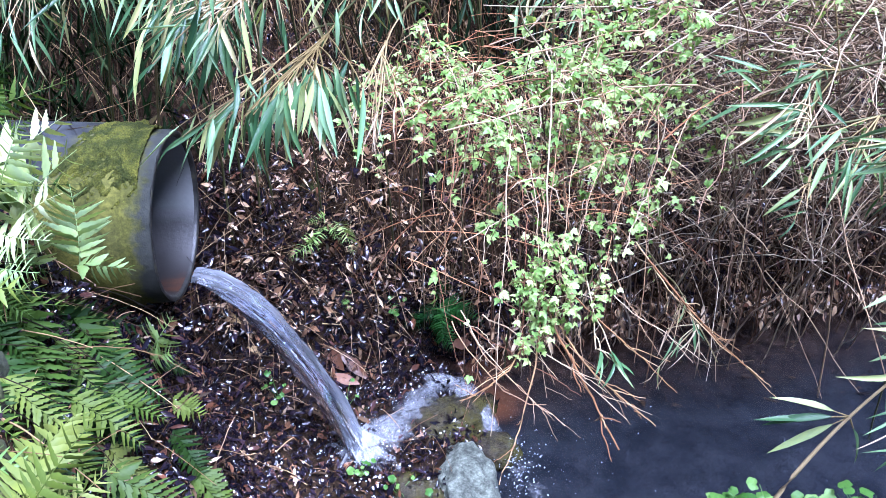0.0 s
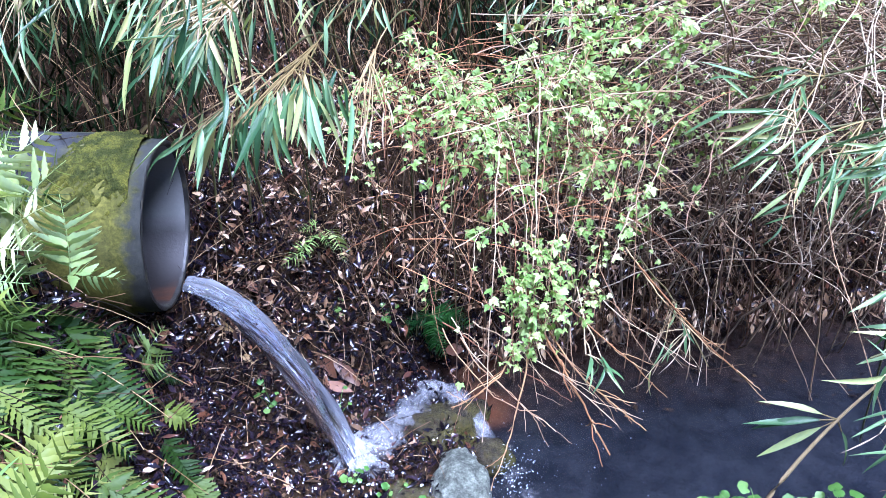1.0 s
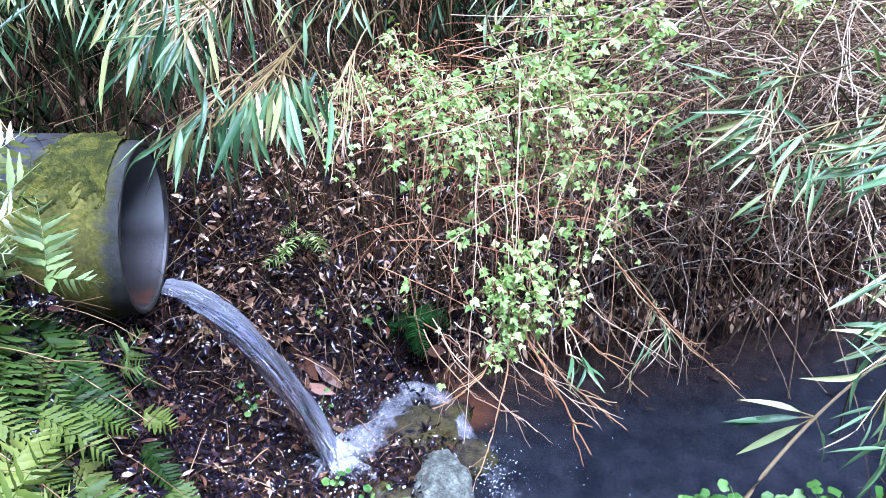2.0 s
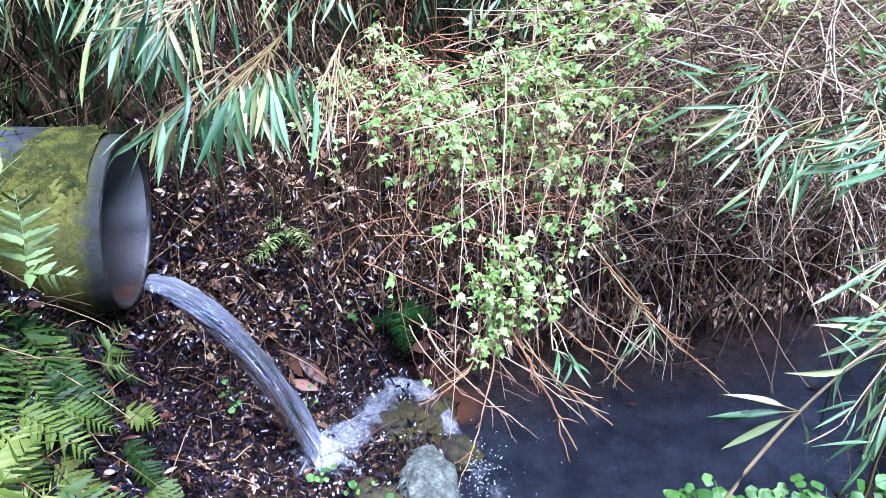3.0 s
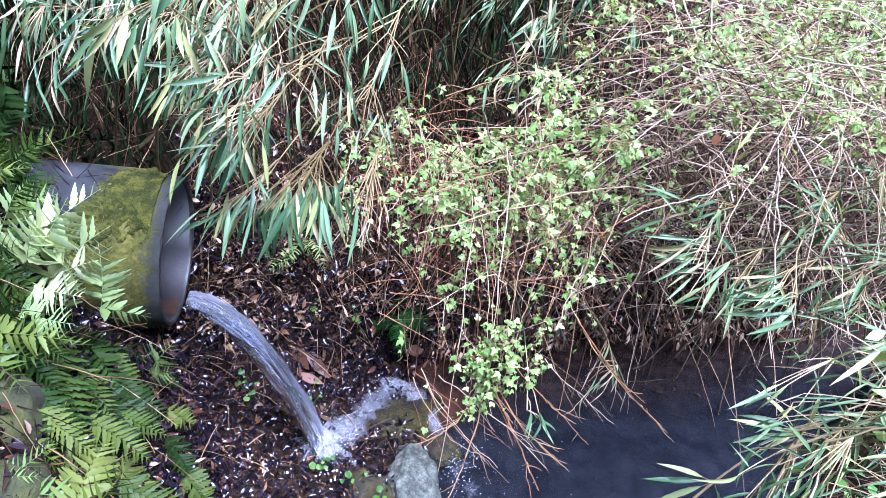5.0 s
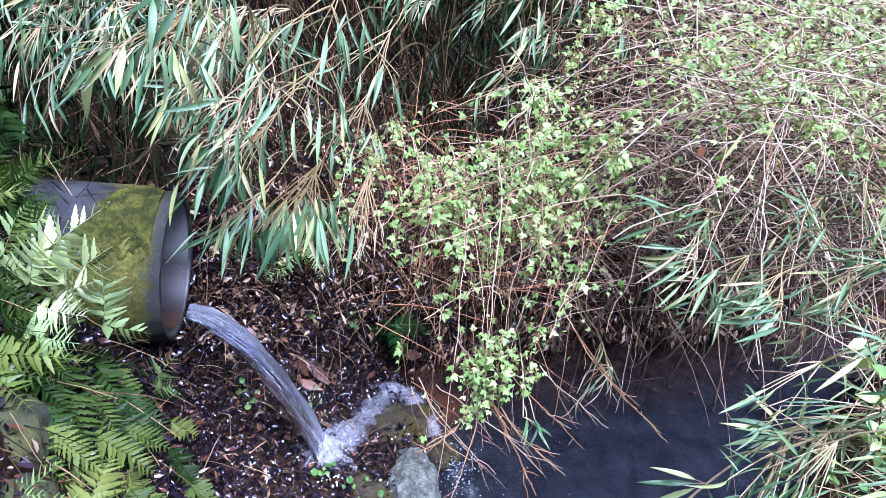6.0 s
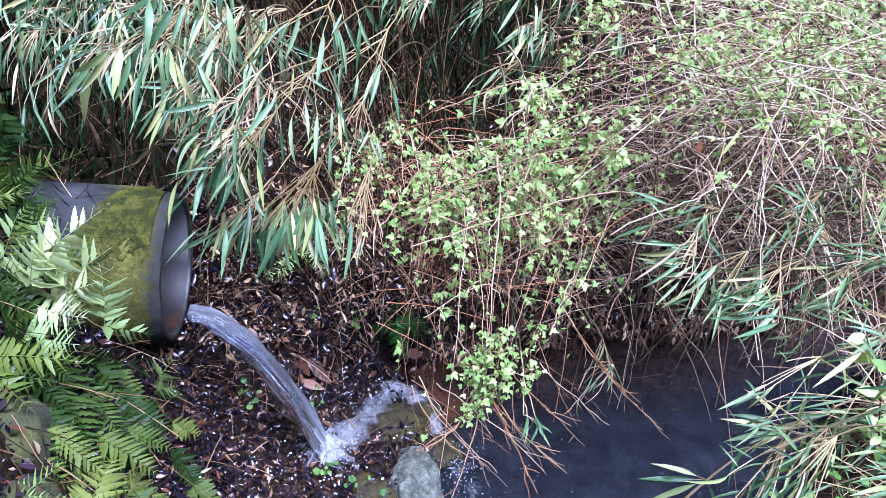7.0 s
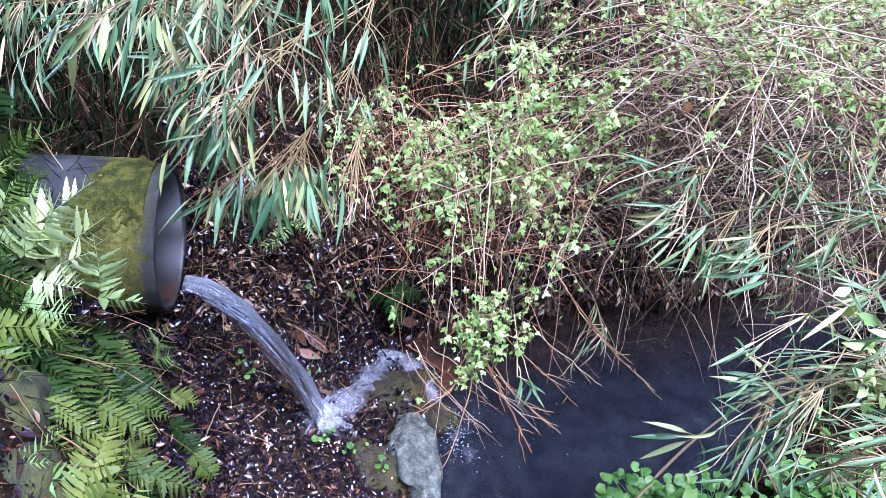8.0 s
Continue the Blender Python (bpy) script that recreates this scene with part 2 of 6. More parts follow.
BORE = inner_material()


def rim_material():
    m, n, l, bsdf = material("dark_rim")
    a = noise_node(n, l, 25.0, 5.0)
    l.new(ramp(n, l, a, [(0.35, (0.008, 0.008, 0.007)), (0.55, (0.02, 0.02, 0.018)), (0.7, (0.045, 0.042, 0.025))]), bsdf.inputs["Base Color"])
    bsdf.inputs["Roughness"].default_value = 0.45
    bump(n, l, noise_node(n, l, 160.0, 4.0), 0.5, 0.003, bsdf)
    return m


RIM = rim_material()


def moss_material(name, a, b, c):
    m, n, l, bsdf = material(name)
    f, g = noise_node(n, l, 260.0, 4.0, 0.8), noise_node(n, l, 22.0, 3.0)
    col = ramp(n, l, f, [(0.25, a), (0.5, b), (0.78, c)])
    col = blend(n, l, ramp(n, l, g, [(0.42, (1, 1, 1)), (0.60, (0, 0, 0))]), col, blend(n, l, 1.0, col, (0.35, 0.42, 0.5), "MULTIPLY"))
    l.new(col, bsdf.inputs["Base Color"])
    bsdf.inputs["Roughness"].default_value = 0.95
    bsdf.inputs["Specular IOR Level"].default_value = 0.15
    bump(n, l, f, 1.0, 0.01, bsdf)
    return m


MOSS = moss_material("yellow_moss", (0.02, 0.024, 0.004), (0.088, 0.09, 0.011), (0.22, 0.207, 0.028))


def rock_material(name, stops, rough, mossy=None):
    m, n, l, bsdf = material(name)
    a, b, c = noise_node(n, l, 30.0, 6.0, 0.7), noise_node(n, l, 140.0, 4.0, 0.7), noise_node(n, l, 7.0, 4.0)
    col = blend(n, l, 0.35, ramp(n, l, a, stops), ramp(n, l, b, stops))
    if mossy:
        col = blend(n, l, ramp(n, l, c, [(0.42, (0, 0, 0)), (0.58, (1, 1, 1))]), col, mossy)
    l.new(col, bsdf.inputs["Base Color"])
    bsdf.inputs["Roughness"].default_value = rough
    bump(n, l, b, 1.0, 0.01, bsdf)
    return m


LICHEN_ROCK = rock_material("lichen_rock", [(0.36, (0.014, 0.017, 0.011)), (0.46, (0.06, 0.067, 0.05)), (0.56, (0.14, 0.155, 0.115)), (0.68, (0.32, 0.34, 0.28))], 0.8)
WET_ROCK = rock_material("wet_rock", [(0.3, (0.01, 0.009, 0.007)), (0.55, (0.04, 0.032, 0.018)), (0.75, (0.10, 0.085, 0.05))], 0.16, (0.05, 0.045, 0.010))
MOSSY_ROCK = rock_material("mossy_rock", [(0.3, (0.008, 0.010, 0.004)), (0.55, (0.028, 0.033, 0.009)), (0.75, (0.075, 0.08, 0.032))], 0.9, (0.05, 0.055, 0.006))


def water_material():
    m, n, l, bsdf = material("pool_water")
    bsdf.inputs["Base Color"].default_value = (0.47, 0.51, 0.555, 1)
    bsdf.inputs["Roughness"].default_value, bsdf.inputs["IOR"].default_value = 0.06, 1.333
    bsdf.inputs["Transmission Weight"].default_value = 1.0
    bump(n, l, noise_node(n, l, 15.0, 4.0), 0.22, 0.02, bsdf)
    return m


WATER = water_material()


def flow_material(name, lo, hi, stretch, scale, fine=4.0, white=1.0):
    """Running water: clear body with white streaks drawn out along the flow (the mesh's UV runs along it)."""
    m, n, l, bsdf = material(name)
    f = noise_node(n, l, scale, fine, 0.6, stretch, "UV")
    bsdf.inputs["Base Color"].default_value = (0.80, 0.86, 0.98, 1)
    bsdf.inputs["Roughness"].default_value, bsdf.inputs["IOR"].default_value = 0.12, 1.333
    bsdf.inputs["Transmission Weight"].default_value = 1.0
    bump(n, l, f, 0.8, 0.015, bsdf)
    foam = n.new("ShaderNodeBsdfDiffuse")
    foam.inputs["Color"].default_value = (0.78 * white, 0.84 * white, 0.95 * white, 1)
    mx = n.new("ShaderNodeMixShader")
    l.new(ramp(n, l, f, [(lo, (0, 0, 0)), (hi, (1, 1, 1))]), mx.inputs["Fac"])
    l.new(bsdf.outputs["BSDF"], mx.inputs[1])
    l.new(foam.outputs["BSDF"], mx.inputs[2])
    l.new(mx.outputs["Shader"], n["Material Output"].inputs["Surface"])
    return m


JET = flow_material("jet_water", 0.40, 0.90, (0.35, 1.6, 1.0), 2.6, 2.5, 0.35)


def froth_material(name, scale, lo, hi, white, fade=0.0, fine=5.0):
    """Broken white water, torn open where it thins: V of the UV runs from 0 in its middle to 1 at its edge, U along the flow, which it fades along."""
    m, n, l, bsdf = material(name)
    f = noise_node(n, l, scale, fine, 0.65, None, "Object")
    uv = n.new("ShaderNodeTexCoord")
    sep = n.new("ShaderNodeSeparateXYZ")
    l.new(uv.outputs["UV"], sep.inputs[0])
    thin = n.new("ShaderNodeMath")
    thin.operation = "MULTIPLY_ADD"
    l.new(sep.outputs["Y"], thin.inputs[0])
    thin.inputs[1].default_value = -0.42
    l.new(f, thin.inputs[2])
    along = n.new("ShaderNodeMath")
    along.operation = "MULTIPLY_ADD"
    l.new(sep.outputs["X"], along.inputs[0])
    along.inputs[1].default_value = -fade
    l.new(thin.outputs[0], along.inputs[2])
    bsdf.inputs["Base Color"].default_value = (white, white * 1.04, white * 1.12, 1)
    bsdf.inputs["Roughness"].default_value = 0.5
    bump(n, l, f, 0.7, 0.012, bsdf)
    l.new(ramp(n, l, along.outputs[0], [(lo, (0, 0, 0)), (hi, (1, 1, 1))]), bsdf.inputs["Alpha"])
    return m


RILL = froth_material("rill_froth", 20.0, 0.06, 0.82, 0.28, 0.11, 4.0)
VEIL = froth_material("rill_veil", 26.0, 0.16, 0.95, 0.34, 0.02, 4.0)
CROWN = froth_material("splash_froth", 30.0, 0.14, 0.66, 0.31)
FOAM = flow_material("foam", 0.25, 0.9, (1.0, 6.0, 1.0), 4.0)


# ---- building helpers ----


def mesh_of(name, verts, faces, mat=None, smooth=True, uv=None):
    """A mesh from arrays of corners and of faces that all have the same number of corners."""
    verts, faces = np.asarray(verts, np.float32), np.asarray(faces, np.int32)
    me = bpy.data.meshes.new(name)
    n, k = faces.shape
    me.vertices.add(len(verts))
    me.vertices.foreach_set("co", verts.ravel())
    me.loops.add(n * k)
    me.loops.foreach_set("vertex_index", faces.ravel())
    me.polygons.add(n)
    me.polygons.foreach_set("loop_start", np.arange(0, n * k, k, dtype=np.int32))
    me.polygons.foreach_set("loop_total", np.full(n, k, np.int32))
    me.polygons.foreach_set("use_smooth", np.full(n, smooth, bool))
    if uv is not None:
        layer = me.uv_layers.new(name="UVMap")
        layer.data.foreach_set("uv", np.asarray(uv, np.float32)[faces.ravel()].ravel())
    me.update(calc_edges=True)
    if mat:
        me.materials.append(mat)
    return me


def thing(name, at, label, category, group="", kind=""):
    """An Empty at the base of a thing, which its parts hang under."""
    ob = new(name)
    ob.empty_display_size = 0.05
    ob.location = at
    return tagged(ob, label, category, group, kind)


def part(name, me, parent, m=None, label="", base=None):
    """One mesh under a thing; m is its pose in the world, base the parent's place in the world."""
    ob = new(name, me)
    ob.parent = parent
    base = Vector(base if base is not None else parent.location)
    ob.matrix_basis = Matrix.Translation(-base) @ (m if m is not None else Matrix.Identity(4))
    return tagged(ob, label)


def solo(name, me, label, category, group="", kind="", m=None):
    ob = new(name, me)
    if m is not None:
        ob.matrix_basis = m
    return tagged(ob, label, category, group, kind)


def grid_faces(rows, cols, wrap=False):
    r, c = np.meshgrid(np.arange(rows - 1), np.arange(cols if wrap else cols - 1), indexing="ij")
    d = (c + 1) % cols
    return np.stack([r * cols + c, r * cols + d, (r + 1) * cols + d, (r + 1) * cols + c], -1).reshape(-1, 4)


def tubes(paths, radii, sides=4):
    """Round stems along paths: arrays of n paths, k points each, and n x k radii."""
    paths, radii = np.asarray(paths, float), np.asarray(radii, float)
    n, k, _ = paths.shape
    tan = np.gradient(paths, axis=1)
    tan /= np.linalg.norm(tan, axis=-1, keepdims=True) + 1e-9
    ref = np.where(np.abs(tan[..., 2:3]) > 0.9, np.array([1.0, 0, 0]), np.array([0, 0, 1.0]))
    a = np.cross(tan, ref)
    a /= np.linalg.norm(a, axis=-1, keepdims=True) + 1e-9
    b = np.cross(tan, a)
    ang = np.arange(sides) * 2 * np.pi / sides
    ring = a[:, :, None] * np.cos(ang)[:, None] + b[:, :, None] * np.sin(ang)[:, None]
    v = paths[:, :, None] + ring * radii[:, :, None, None]
    f = grid_faces(k, sides, True)
    f = (f[None] + (np.arange(n) * k * sides)[:, None, None]).reshape(-1, 4)
    return v.reshape(-1, 3), f


def welded(verts, faces, pairs):
    """Joins stems into one piece: each pair's second corner becomes its first."""
    faces = np.array(faces)
    for a, b in pairs:
        faces[faces == b] = a
    return verts, faces


def copies(verts, faces, mats):
    """One mesh's corners and faces repeated at n 4 x 4 poses."""
    v = np.einsum("nij,vj->nvi", mats[:, :3, :3], verts) + mats[:, None, :3, 3]
    f = (faces[None] + (np.arange(len(mats)) * len(verts))[:, None, None]).reshape(-1, faces.shape[1])
    return v.reshape(-1, 3), f


def frames_of(at, ahead, up, sx, sy, sz=None):
    """Poses with x along ahead and z near up, scaled."""
    at, ahead, up = (np.asarray(v, float) for v in (at, ahead, up))
    x = ahead / (np.linalg.norm(ahead, axis=-1, keepdims=True) + 1e-9)
    y = np.cross(up, x)
    y /= np.linalg.norm(y, axis=-1, keepdims=True) + 1e-9
    z = np.cross(x, y)
    m = np.zeros((len(at), 4, 4))
    sx, sy = np.broadcast_to(sx, len(at)), np.broadcast_to(sy, len(at))
    sz = sx if sz is None else np.broadcast_to(sz, len(at))
    m[:, :3, 0], m[:, :3, 1], m[:, :3, 2], m[:, :3, 3], m[:, 3, 3] = x * sx[:, None], y * sy[:, None], z * sz[:, None], at, 1
    return m


def bezier(p, k):
    """k points of a curve with three or four handles."""
    p = [np.asarray(v, float) for v in p]
    t = np.linspace(0, 1, k)[:, None]
    if len(p) == 3:
        return (1 - t) ** 2 * p[0] + 2 * t * (1 - t) * p[1] + t * t * p[2]
    return (1 - t) ** 3 * p[0] + 3 * t * (1 - t) ** 2 * p[1] + 3 * t * t * (1 - t) * p[2] + t**3 * p[3]


def wobble(path, size, seed):
    r = np.random.default_rng(seed)
    k = len(path)
    off = r.normal(0, 1, (k, 3)).cumsum(0)
    off -= np.linspace(0, 1, k)[:, None] * off[-1]
    return path + off * size / math.sqrt(k)


def soft(a, b, t):
    t = np.clip((t - a) / (b - a), 0, 1)
    return t * t * (3 - 2 * t)


def ripple(x, y, scale, seed=0.0):
    """Cheap smooth noise of the plan."""
    return (np.sin(x * scale + 1.3 * np.sin(y * scale * 0.7 + seed)) + np.sin(y * scale * 1.13 + 1.7 * np.sin(x * scale * 0.61 - seed)) + np.sin((x + y) * scale * 1.7 + seed * 2)) / 3


# ---- ground: a pool, a shelf of wet leaves under the pipe, steep banks all round ----
def height(x, y):
    x, y = np.asarray(x, float), np.asarray(y, float)
    edge = 0.06 * ripple(x, y, 4.0) + 0.02 * ripple(x, y, 17.0, 2.0)
    foot = np.interp(x, [-2, -1.0, -0.6, -0.2, 0.1, 0.45, 0.75, 1.05, 1.35, 1.7, 2.0, 4], [2.25, 2.32, 2.38, 2.5, 2.56, 2.72, 2.81, 2.84, 2.87, 2.92, 2.99, 3.6])
    back = np.interp(y - foot + edge, [0, 0.04, 0.15, 0.27, 0.5, 1, 2, 4, 8, 70], [0, 0.05, 0.22, 0.5, 0.82, 1.1, 1.5, 2.2, 3, 6])
    near_y = np.interp(x, [-0.6, 0, 0.3, 0.6, 0.9, 1.4, 3], [1.52, 1.54, 1.58, 1.62, 1.68, 1.9, 2.2])
    near = np.interp(near_y - y + edge, [0, 0.12, 0.35, 1, 3, 70], [0, 0.25, 0.5, 0.66, 0.85, 3])
    near = near * (1 + 0.35 * soft(0.2, 0.5, x))
    left_x = np.interp(y, [0.9, 1.6, 2.0, 2.3, 2.6], [-0.34, -0.5, -0.6, -0.72, -0.95])
    left = np.interp(left_x - x + edge, [0, 0.1, 0.25, 0.4, 0.55, 1, 4, 70], [0, 0.32, 0.72, 0.95, 1.12, 1.3, 1.7, 4])
    left = left * (1 - 0.5 * soft(2.1, 2.45, y) * soft(-3.0, -1.9, x))
    right_x = np.interp(y, [1.7, 2.07, 2.3, 2.5, 2.8, 3.1], [1.3, 1.56, 1.74, 1.87, 2.18, 2.5])
    right = np.interp(x - right_x + edge, [0, 0.15, 0.5, 1, 4, 70], [0, 0.2, 0.5, 0.8, 1.5, 4])
    shelf = 0.035 + 0.03 * ripple(x, y, 9.0, 1.0) + 0.05 * soft(-0.3, -0.65, x)
    floor = shelf + (-0.16 - shelf) * soft(0.3, 0.9, y) * soft(0.04, 0.34, x + 0.06 * ripple(x, y, 6.0) + 0.25 * soft(2.4, 2.6, y))
    around = 1.45 * soft(1.9, 3.9, np.hypot(x - 0.4, y - 2.3)) + 0.12 * ripple(x, y, 0.9, 3.0) * soft(2.5, 4.0, np.hypot(x - 0.4, y - 2.3))
    return floor + np.maximum.reduce([back, near, left, right, around]) + 0.012 * ripple(x, y, 23.0, 0.5)


def normal_at(x, y, e=0.01):
    n = np.stack([height(x - e, y) - height(x + e, y), height(x, y - e) - height(x, y + e), np.full(np.shape(x), 2 * e)], -1)
    return n / np.linalg.norm(n, axis=-1, keepdims=True)


def stretch(lo, hi, step, far):
    core = np.arange(lo, hi, step)
    out = np.cumsum(step * 1.18 ** np.arange(1, 42))
    out = out[out < far]
    return np.concatenate([lo - out[::-1], core, core[-1] + out])


gx, gy = stretch(-1.9, 2.4, 0.025, 90), stretch(0.4, 4.4, 0.025, 90)
GX, GY = np.meshgrid(gx, gy)
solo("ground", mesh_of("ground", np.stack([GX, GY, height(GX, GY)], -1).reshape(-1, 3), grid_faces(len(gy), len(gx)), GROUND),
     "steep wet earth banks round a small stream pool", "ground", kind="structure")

wx, wy = np.linspace(-0.95, 3.2, 100), np.linspace(1.3, 3.8, 70)
WX, WY = np.meshgrid(wx, wy)
pool = solo("water", mesh_of("water", np.stack([WX, WY, 0.0 * WX + 0.0015 * ripple(WX, WY, 11.0)], -1).reshape(-1, 3), grid_faces(70, 100), WATER),
            "still dark blue pool of clear shallow water", "water", kind="structure")
pool.visible_shadow = False


# ---- the pipe ----
PIPE_AT, PIPE_DIR = Vector((-0.640, 2.013, 0.913)), Vector((0.998, 0.045, -0.035)).normalized()
pz = Vector((0, 0, 1))
py = pz.cross(PIPE_DIR).normalized()
pz = PIPE_DIR.cross(py)
PIPE_M = Matrix.Translation(PIPE_AT) @ Matrix((PIPE_DIR, py, pz)).transposed().to_4x4()


def lathe(profile, sides=96):
    """A round shell about x from (x, r) pairs."""
    ang = np.arange(sides) * 2 * np.pi / sides
    v = np.array([[(x, r * math.cos(a), r * math.sin(a)) for a in ang] for x, r in profile]).reshape(-1, 3)
    return v, grid_faces(len(profile), sides, True)


pipe = thing("concrete_pipe", PIPE_AT, "old mossy concrete drain pipe sticking out of the bank", "pipe")
v, f = lathe([(-1.3, 0.226), (-0.9, 0.226), (-0.5, 0.226), (-0.2, 0.226), (-0.075, 0.226), (-0.066, 0.222), (-0.062, 0.216), (-0.03, 0.215), (-0.006, 0.213), (-0.001, 0.2115)])
v += np.random.default_rng(3).normal(0, 0.0007, v.shape)
part("pipe_wall", mesh_of("pipe_wall", v, f, CONCRETE), pipe, PIPE_M, "grey concrete wall with olive algae")
v, f = lathe([(-0.001, 0.2115), (0.0005, 0.2095), (0.0012, 0.206), (0.0008, 0.2025), (-0.0015, 0.1995), (-0.006, 0.1985), (-0.010, 0.198)])
v += np.random.default_rng(4).normal(0, 0.0006, v.shape)
part("rim", mesh_of("rim", v, f, RIM), pipe, PIPE_M, "dark rim round the pipe's mouth")
v, f = lathe([(-0.010, 0.198), (-0.04, 0.197), (-0.10, 0.195), (-0.5, 0.194), (-1.3, 0.194), (-1.3, 0.001)])
part("pipe_bore", mesh_of("pipe_bore", v, f[:, ::-1], BORE), pipe, PIPE_M, "grey bore, rusty brown along its bottom")


def moss_patch():
    """A cushion of moss with a ragged edge, on the upper side just behind the rim."""
    na, nx = 170, 120
    a, x = np.meshgrid(np.linspace(radians(40), radians(205), na), np.linspace(-0.42, -0.03, nx), indexing="ij")
    rag = ripple(a * 1.5, x * 6, 4.0) * 0.012 + ripple(a * 4, x * 20, 3.3, 1.0) * 0.014 + ripple(a * 9, x * 45, 3.3, 2.0) * 0.014 + ripple(a * 23, x * 110, 3.3, 4.0) * 0.014
    mask = 0.03 - 0.11 * np.clip(np.abs(a - 1.75) - 0.30, 0, 9) - 0.5 * np.clip(-x - 0.10 - 0.12 * np.clip(a - 1.65, -0.3, 9), 0, 9) + rag
    lift = np.clip(mask * 0.3, -0.01, 0.009) + np.random.default_rng(5).uniform(0, 0.004, a.shape) * (mask > 0)
    r = np.where(x > -0.064, 0.2165, 0.2268) + lift
    v = np.stack([x, r * np.cos(a), r * np.sin(a)], -1).reshape(-1, 3)
    f = grid_faces(na, nx)
    keep = (lift.reshape(-1)[f] > -0.004).any(1)
    return mesh_of("moss", v, f[keep], MOSS)


part("moss", moss_patch(), pipe, PIPE_M, "yellow-green moss cushion")

# ---- falling water ----
JET_A, JET_B = np.array([-0.612, 2.03, 0.722]), np.array([-0.235, 2.095, 0.03])


def jet_path(k, lo=0.0, hi=1.0):
    t = np.linspace(lo, hi, k)[:, None]
    p = JET_A + (JET_B - JET_A) * np.concatenate([t, t, 0.25 * t + 0.75 * t * t], 1)
    return p


def jet_mesh():
    k, sides = 120, 40
    back = np.linspace(-0.02, -0.004, 5)[:, None]
    d = np.array(PIPE_DIR)
    inside = JET_A + back * d * np.array([1, 1, 0.3]) + np.array([0, 0, 0.004])
    p = np.concatenate([inside, jet_path(k)])
    t = np.linspace(0, 1, len(p))
    tan = np.gradient(p, axis=0)
    tan /= np.linalg.norm(tan, axis=1, keepdims=True)
    side = np.cross(tan, [0, 0, 1.0])
    side /= np.linalg.norm(side, axis=1, keepdims=True)
    up = np.cross(side, tan)
    ang = np.linspace(0, 2 * np.pi, sides, endpoint=False)
    wide, thick = np.interp(t, [0, 0.1, 0.35, 0.7, 1], [0.03, 0.04, 0.042, 0.036, 0.045]), np.interp(t, [0, 0.1, 0.4, 1], [0.010, 0.016, 0.032, 0.036])
    rr = 1 + 0.16 * np.sin(3 * ang[None] + 9 * t[:, None]) + 0.10 * np.sin(7 * ang[None] - 16 * t[:, None] + 1) + 0.06 * np.sin(13 * ang[None] + 33 * t[:, None])
    v = p[:, None] + side[:, None] * (np.cos(ang)[None] * wide[:, None] * rr)[..., None] + up[:, None] * (np.sin(ang)[None] * thick[:, None] * rr)[..., None]
    uv = np.stack(np.broadcast_arrays(t[:, None] * 1.0, ang[None] / 6.283), -1).reshape(-1, 2)
    return mesh_of("water_sheet", v.reshape(-1, 3), grid_faces(len(p), sides, True), JET, uv=uv)


jet = thing("water_jet", JET_A, "clear water pouring from the pipe in an arc", "water")
part("water_sheet", jet_mesh(), jet)


def strands():
    r = np.random.default_rng(11)
    out, rad = [], []
    for i in range(18):
        lo = r.uniform(0, 0.5)
        p = jet_path(16, lo, min(1, lo + r.uniform(0.3, 0.6)))
        side = np.array([0.32, -0.95, 0.0])
        a = r.uniform(-0.045, 0.045)
        p = p + side * a * np.linspace(1.1, 0.75, 16)[:, None] + np.array([0, 0, 1]) * r.uniform(-0.02, 0.036)
        out.append(wobble(p, 0.004, i))
        rad.append(np.sin(np.linspace(0.05, 3.1, 16)) * r.uniform(0.0008, 0.002))
    for p, q in zip(out, rad):
        v, f = tubes([p], [q], 5)
        part("white_strand", mesh_of("white_strand", v, f, FOAM, uv=v[:, :2] * 5), jet, label="white thread of broken water")


strands()


def lumps(n, centre, spread, size, seed, squash=0.7, sub=1):
    """Many small uneven balls in a heap: drops and foam."""
    bm = bmesh.new()
    bmesh.ops.create_icosphere(bm, subdivisions=sub, radius=1.0)
    bv, bf = np.array([q.co[:] for q in bm.verts]), np.array([[q.index for q in g.verts] for g in bm.faces])
    bm.free()
    r = np.random.default_rng(seed)
    at = np.asarray(centre) + r.normal(0, 1, (n, 3)) * np.asarray(spread)
    s = r.uniform(0.3, 1, n) ** 2 * size
    m = frames_of(at, r.normal(0, 1, (n, 3)), np.tile([0, 0, 1.0], (n, 1)), s * r.uniform(0.7, 1.8, n), s, s * squash)
    return copies(bv, bf, m)


splash = thing("splash", JET_B, "white splash where the falling water strikes the shallow pool", "water")


